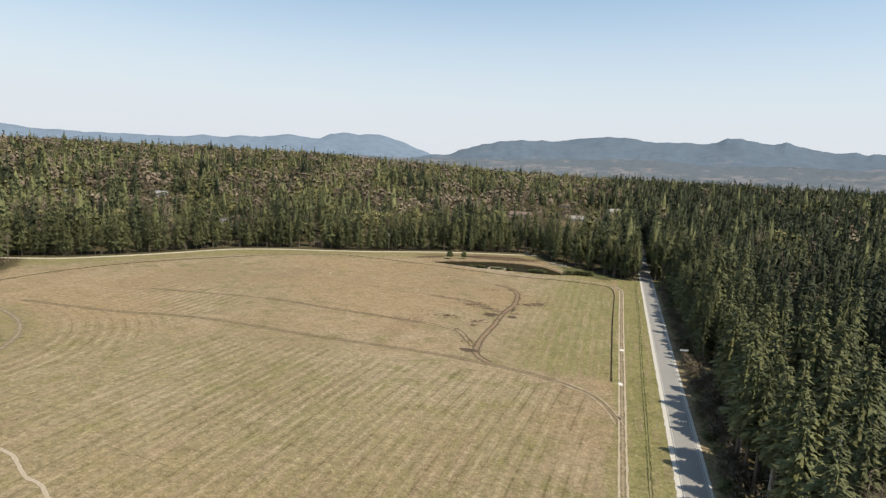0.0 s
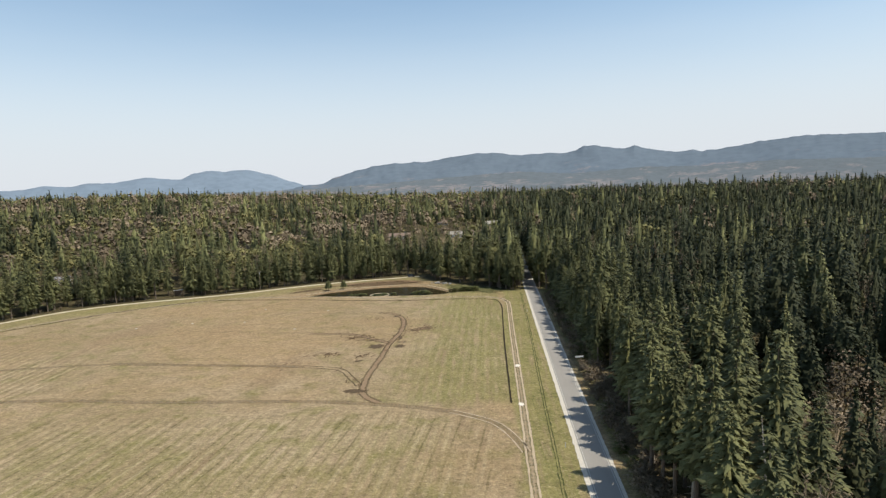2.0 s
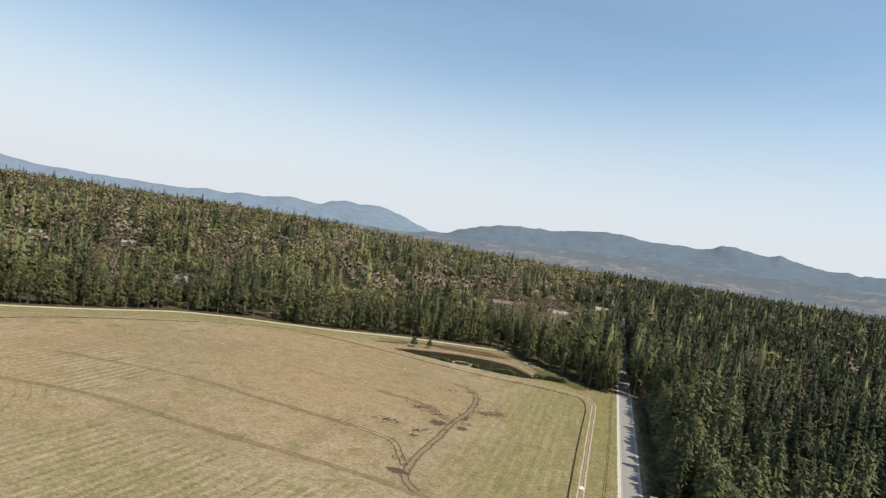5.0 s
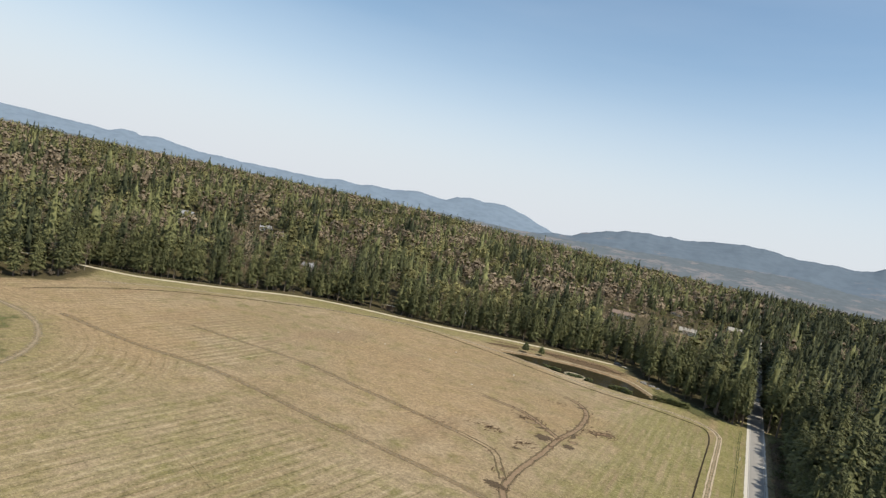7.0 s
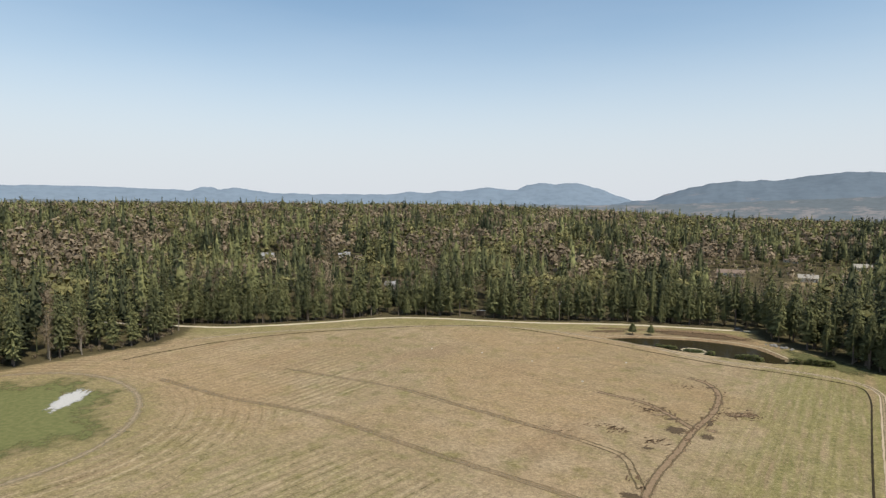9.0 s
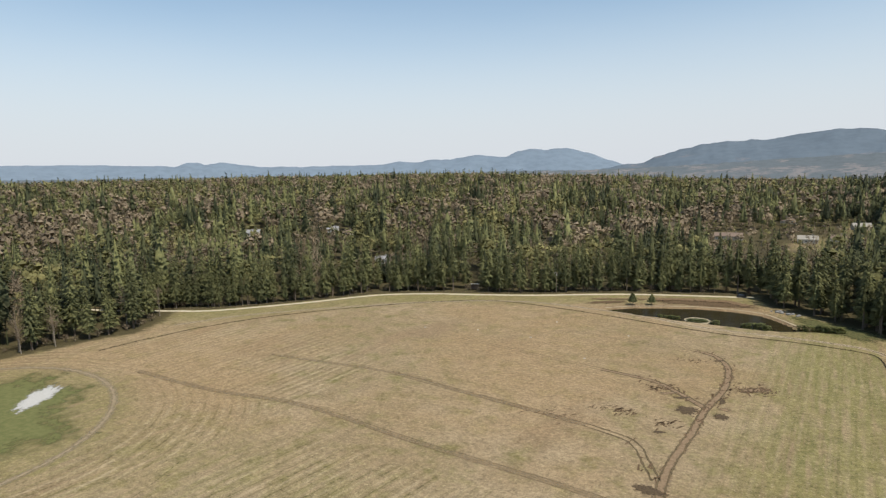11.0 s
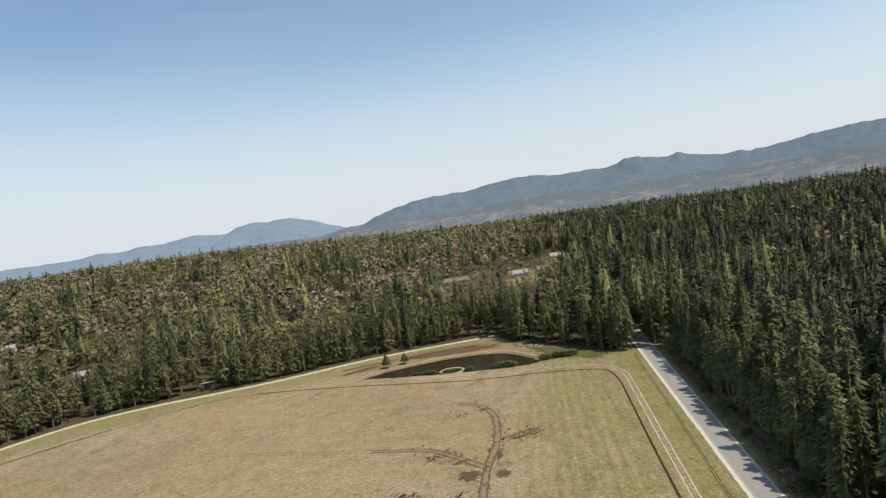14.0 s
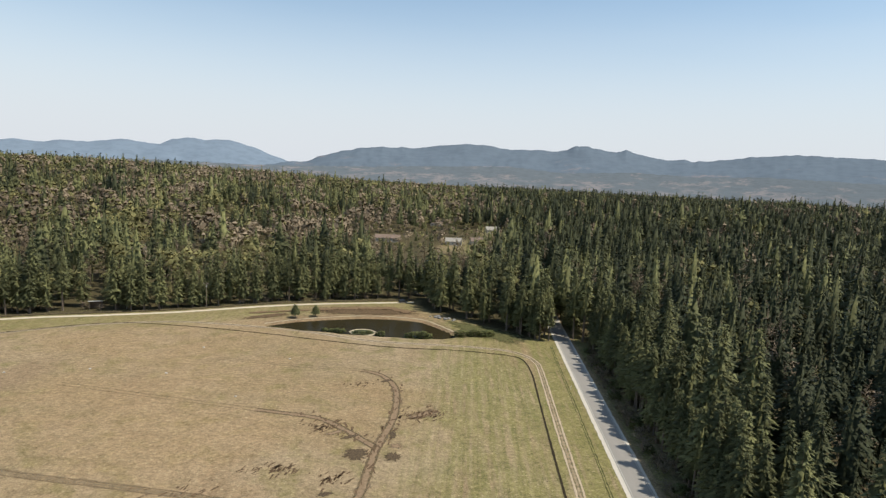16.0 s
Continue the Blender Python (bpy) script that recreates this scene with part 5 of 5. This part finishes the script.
def stems(h, count, seed):
    rng = random.Random(seed)
    bm = bmesh.new()
    for _ in range(count):
        a = rng.random() * 6.283
        rod(bm, (0.1 * math.cos(a), 0.1 * math.sin(a), 0), (h * 0.3 * math.cos(a), h * 0.3 * math.sin(a), h * 0.6), 0.06, 0.02, 5)
    return bm


def shrub_thing(name, seed, h, r, bare, label, group):
    root = new(name)
    part("stem", stems(h, 5, seed), M_BARK, root)
    if bare:
        v, f = bare_crown(seed, h, r, 30, 420, 0.06)
        crown_object("crown", v - (0, 0, h * 0.15), f, M_TWIG, root, 0.1)
    else:
        v, f = shrub_crown(seed, h, r, 260)
        crown_object("crown", v, f, M_SHRUB, root, 0.3)
    return tagged(root, label, "shrub", group)


def spread(first, places, seed, lo=0.7, hi=1.25):
    rng = random.Random(seed)
    for k, (x, y) in enumerate(places):
        m = pose(x, y, max(float(height(x, y)) - 0.05, -0.62), 0, 0, rng.uniform(0, 360))
        ob = first if k == 0 else copy_thing(first, m)
        ob.matrix_basis = m
        s = rng.uniform(lo, hi)
        ob.scale = (s, s, s)


R = random.Random(77)


def build_rough_grass(name, spots, material, size, count, label, seed):
    """Tussocks and low brush of folded blades, joined."""
    rng = np.random.default_rng(seed)
    pieces, tint = [], []
    for x, y in spots:
        v, f = shrub_crown(int(rng.integers(1e6)), size * rng.uniform(0.5, 1.3), size * rng.uniform(0.7, 1.7), count)
        pieces.append((v + (x, y, float(height(x, y)) - 0.05), f))
        tint.append(np.full(len(v), rng.random()))
    v, f = join(pieces)
    return tagged(mesh_object(name, v, f, material, None, {"tint": np.concatenate(tint)}), label, "grass", kind="stuff")


def near_line(line, width, gap):
    return [(x + R.gauss(0, width), y + R.gauss(0, width)) for x, y in curve_points(line, gap)]


POND_TOP = [(-120, 330), (-108, 340), (-94, 348), (-78, 353), (-62, 353), (-48, 347), (-38, 335)]
SHORE = [(-114, 322.5), (-106, 320.5), (-92, 318), (-74, 316.5), (-56, 315), (-42, 317)]
build_rough_grass("dead_brush", near_line(POND_TOP, 3.2, 0.5) + near_line([(-104, 356), (-84, 362), (-66, 366), (-58, 360)], 3.5, 0.35), M_SHRUB, 0.5, 9, "olive brush and weeds above the pond", 1)
build_rough_grass("rough_grass", near_line(SHORE, 0.9, 0.8) + near_line([(-50, 350), (-36, 341), (-22, 331), (-8, 322)], 4.5, 0.25), M_SHRUB, 0.5, 9, "rough green grass tussocks by the pond", 2)
build_rough_grass("rough_grass", near_line(DITCH[2:], 0.7, 0.7), M_SHRUB, 0.35, 7, "rough green grass along the roadside ditch", 3)
build_rough_grass("dead_brush", near_line(along(8.6, 80, 315), 1.3, 0.5), M_TWIG, 0.6, 9, "brown weeds between the road and the trees", 4)
build_rough_grass("rough_grass", near_line(beside(DIRT_ROAD, 6.0), 2.0, 0.6), M_BUD, 0.7, 9, "tall dry grass along the dirt road", 5)
spread(shrub_thing("shrub", 1, 3.4, 2.6, True, "leafless brown shrub beside the road", "roadside shrubs"),
       [(road_x(y) + R.uniform(8.2, 11), y + R.uniform(-3, 3)) for y in range(60, 312, 7)] + [(road_x(y) + R.uniform(9.0, 14.5), y + R.uniform(-2, 2)) for y in range(64, 184, 2)], 1, 0.7, 1.9)
spread(shrub_thing("shrub", 2, 2.4, 2.0, False, "low green evergreen shrub beside the road", "roadside greenery"),
       [(road_x(y) + R.uniform(8.5, 12), y + R.uniform(-4, 4)) for y in range(64, 312, 11)], 2)
spread(shrub_thing("shrub", 3, 2.6, 2.4, False, "dark green shrub on the meadow by the pond", "pond shrubs"),
       [(-35.5, 322), (-33.5, 322.6), (-30.5, 323.2), (-28.5, 324), (-26.3, 323.6), (-24, 324.5), (-22.5, 325.2), (-47.5, 318.2), (-50, 318.6), (-53, 318.2), (-55.5, 318)], 3, 0.8, 1.15)
spread(shrub_thing("shrub", 4, 1.8, 1.8, False, "small green shrub on the pond island", "island shrubs"),
       [(-76.5, 320), (-74, 319.5), (-71.8, 320.3), (-84.5, 320), (-87, 320.5), (-90, 321.2), (-68, 319.2), (-66.5, 319), (-82.5, 319.6)], 4, 0.7, 1.1)
spread(shrub_thing("shrub", 5, 3.6, 2.8, True, "leafless brown shrub at the forest edge", "forest edge shrubs"),
       [(px + R.uniform(-3, 3), py + R.uniform(1, 5)) for px, py in beside(DIRT_ROAD[2:], 7.5)[::2]] + [(-292 + 6 * math.sin(k * 0.4), 206 - k * 6 + R.uniform(-2, 2)) for k in range(13)], 5, 0.6, 1.2)
small = tree_thing("young_fir", 91, "fir", 6.0, 2.1)
tagged(small, "young bushy fir standing alone by the pond", "tree", "young firs by the pond")
small.matrix_basis = pose(-106.5, 337.5, float(height(-106.5, 337.5)))
copy_thing(small, pose(-98.5, 341.5, float(height(-98.5, 341.5)), 0, 0, 70)).scale = (0.9, 0.9, 0.9)


# ---- small things ----
def build_boulder(x, y, size, seed):
    rng = random.Random(seed)
    bm = bmesh.new()
    bmesh.ops.create_icosphere(bm, subdivisions=2, radius=size)
    for v in bm.verts:
        v.co *= 1 + rng.uniform(-0.16, 0.16)
        v.co.z *= 0.65
    ob = part("boulder", bm, M_ROCK)
    ob.matrix_basis = pose(x, y, float(height(x, y)) + size * 0.3, 0, 0, rng.uniform(0, 360))
    return tagged(ob, "pale grey boulder in rough grass", "boulder", "boulders by the pond")


for k in range(9):
    build_boulder(-48 + k * 1.4 + R.uniform(-0.7, 0.7), 352 - k * 0.5 + R.uniform(-2.0, 1.2), R.uniform(0.5, 1.1), k)


def build_sign(x, y):
    """A white board across the top of a timber post."""
    root = new("road_sign")
    root.matrix_basis = pose(x, y, float(height(x, y)), 0, 0, 8)
    part("post", rod(bmesh.new(), (0, 0, 0), (0, 0, 4.4), 0.11, 0.09), M_POLE, root)
    part("board", box(bmesh.new(), (2.6, 0.08, 0.55), (0, -0.13, 4.2), 0.02), M_WHITE, root, "white painted board")
    for sx in (-0.35, 0.35):
        part("bracket", box(bmesh.new(), (0.06, 0.1, 0.5), (sx, -0.07, 4.2), 0.01), M_STEEL, root)
    return tagged(root, "white board sign on a wooden roadside post", "sign")


build_sign(9.1, 184.6)


def build_marker(x, y):
    root = new("marker_post")
    root.matrix_basis = pose(x, y, float(height(x, y)))
    part("post", box(bmesh.new(), (0.14, 0.06, 1.2), (0, 0, 0.6), 0.01), M_WHITE, root)
    part("reflector", box(bmesh.new(), (0.1, 0.02, 0.16), (0, -0.045, 1.05), 0.005), M_STEEL, root)
    return tagged(root, "slim white roadside marker post", "post", "roadside marker posts")


for y in (131, 268):
    build_marker(road_x(y) - 2.6, y)


def build_stone(x, y, seed):
    rng = random.Random(seed)
    bm = bmesh.new()
    bmesh.ops.create_icosphere(bm, subdivisions=2, radius=0.38)
    for v in bm.verts:
        v.co *= 1 + rng.uniform(-0.2, 0.2)
        v.co.z *= 0.5
    ob = part("pale_stone", bm, M_STONE)
    ob.matrix_basis = pose(x, y, float(height(x, y)) + 0.15)
    return tagged(ob, "pale stone lying in the dry field", "stone", "stones in the field")


for k, (x, y) in enumerate(((-98.5, 246.7), (-93, 282), (-126, 289.4), (-150, 262), (-172, 255), (-126, 262))):
    build_stone(x, y, k)


def build_car(x, y, turn):
    """A parked dark estate car."""
    root = new("parked_car")
    root.matrix_basis = pose(x, y, float(height(x, y)) + 0.08, 0, 0, turn)
    part("body", box(bmesh.new(), (4.6, 1.8, 0.75), (0, 0, 0.68), 0.14), M_CARPAINT, root)
    bm = bmesh.new()
    box(bm, (2.9, 1.6, 0.6), (-0.35, 0, 1.33), 0.0)
    for v in bm.verts:
        if v.co.z > 1.4:
            v.co.x = -0.35 + (v.co.x + 0.35) * 0.75
            v.co.y *= 0.85
    bmesh.ops.bevel(bm, geom=bm.edges[:], offset=0.08, segments=2, affect='EDGES')
    cabin = part("cabin", bm, M_GLASS, root)
    part("car_roof", box(bmesh.new(), (2.1, 1.35, 0.07), (-0.35, 0, 1.66), 0.03), M_CARPAINT, cabin)
    for sx in (-1.4, 1.4):
        for sy in (-0.82, 0.82):
            tyre = part("wheel", rod(bmesh.new(), (sx, sy - 0.11, 0.33), (sx, sy + 0.11, 0.33), 0.33, 0.33, 20), M_TYRE, root)
            part("rim", rod(bmesh.new(), (sx, sy - 0.125, 0.33), (sx, sy + 0.125, 0.33), 0.2, 0.2, 14), M_STEEL, tyre)
    for sy in (-0.6, 0.6):
        part("headlight", box(bmesh.new(), (0.08, 0.35, 0.16), (2.28, sy, 0.78), 0.02), M_WHITE, root)
    return tagged(root, "dark estate car parked on the dirt road", "car")


build_car(-63.5, 378.3, 17)


def build_pole(x, y, tall):
    """A timber utility pole with a crossarm and a pale transformer."""
    root = new("utility_pole")
    root.matrix_basis = pose(x, y, float(height(x, y)), 0, 0, 35)
    part("pole", rod(bmesh.new(), (0, 0, 0), (0, 0, tall), 0.17, 0.12), M_POLE, root)
    arm = part("crossarm", box(bmesh.new(), (2.4, 0.12, 0.14), (0, 0.16, tall - 0.7), 0.01), M_POLE, root)
    for sx in (-1.0, -0.4, 0.4, 1.0):
        part("insulator", rod(bmesh.new(), (sx, 0.16, tall - 0.63), (sx, 0.16, tall - 0.4), 0.06, 0.04), M_WHITE, arm)
    part("transformer", rod(bmesh.new(), (0, -0.42, tall - 2.2), (0, -0.42, tall - 1.1), 0.28, 0.28, 14), M_STEEL, root, "pale grey transformer can")
    return tagged(root, "weathered timber utility pole with a crossarm", "utility pole")


build_pole(-150, 348, 11.5)


def build_shed(x, y, turn):
    """A small open-fronted shed with a pale lean-to roof."""
    root = new("shed")
    root.matrix_basis = pose(x, y, float(height(x, y)), 0, 0, turn)
    for sx, sy, h in ((-2.3, -1.6, 3.6), (2.3, -1.6, 3.6), (-2.3, 1.6, 3.0), (2.3, 1.6, 3.0)):
        part("post", box(bmesh.new(), (0.16, 0.16, h), (sx, sy, h / 2), 0.01), M_POLE, root)
    part("back_wall", box(bmesh.new(), (4.6, 0.1, 2.9), (0, 1.6, 1.45), 0.01), M_ROOFBROWN, root)
    for sx in (-2.3, 2.3):
        part("side_wall", box(bmesh.new(), (0.1, 3.0, 2.9), (sx, 0, 1.45), 0.01), M_ROOFBROWN, root)
    part("roof", box(bmesh.new(), (5.4, 4.2, 0.12), (0, 0, 3.4), 0.02, Matrix.Rotation(radians(-10), 4, 'X')), M_WHITE, root, "pale sheet roof")
    return tagged(root, "small open shed with a pale roof under firs", "shed")


build_shed(-193, 335, 24)
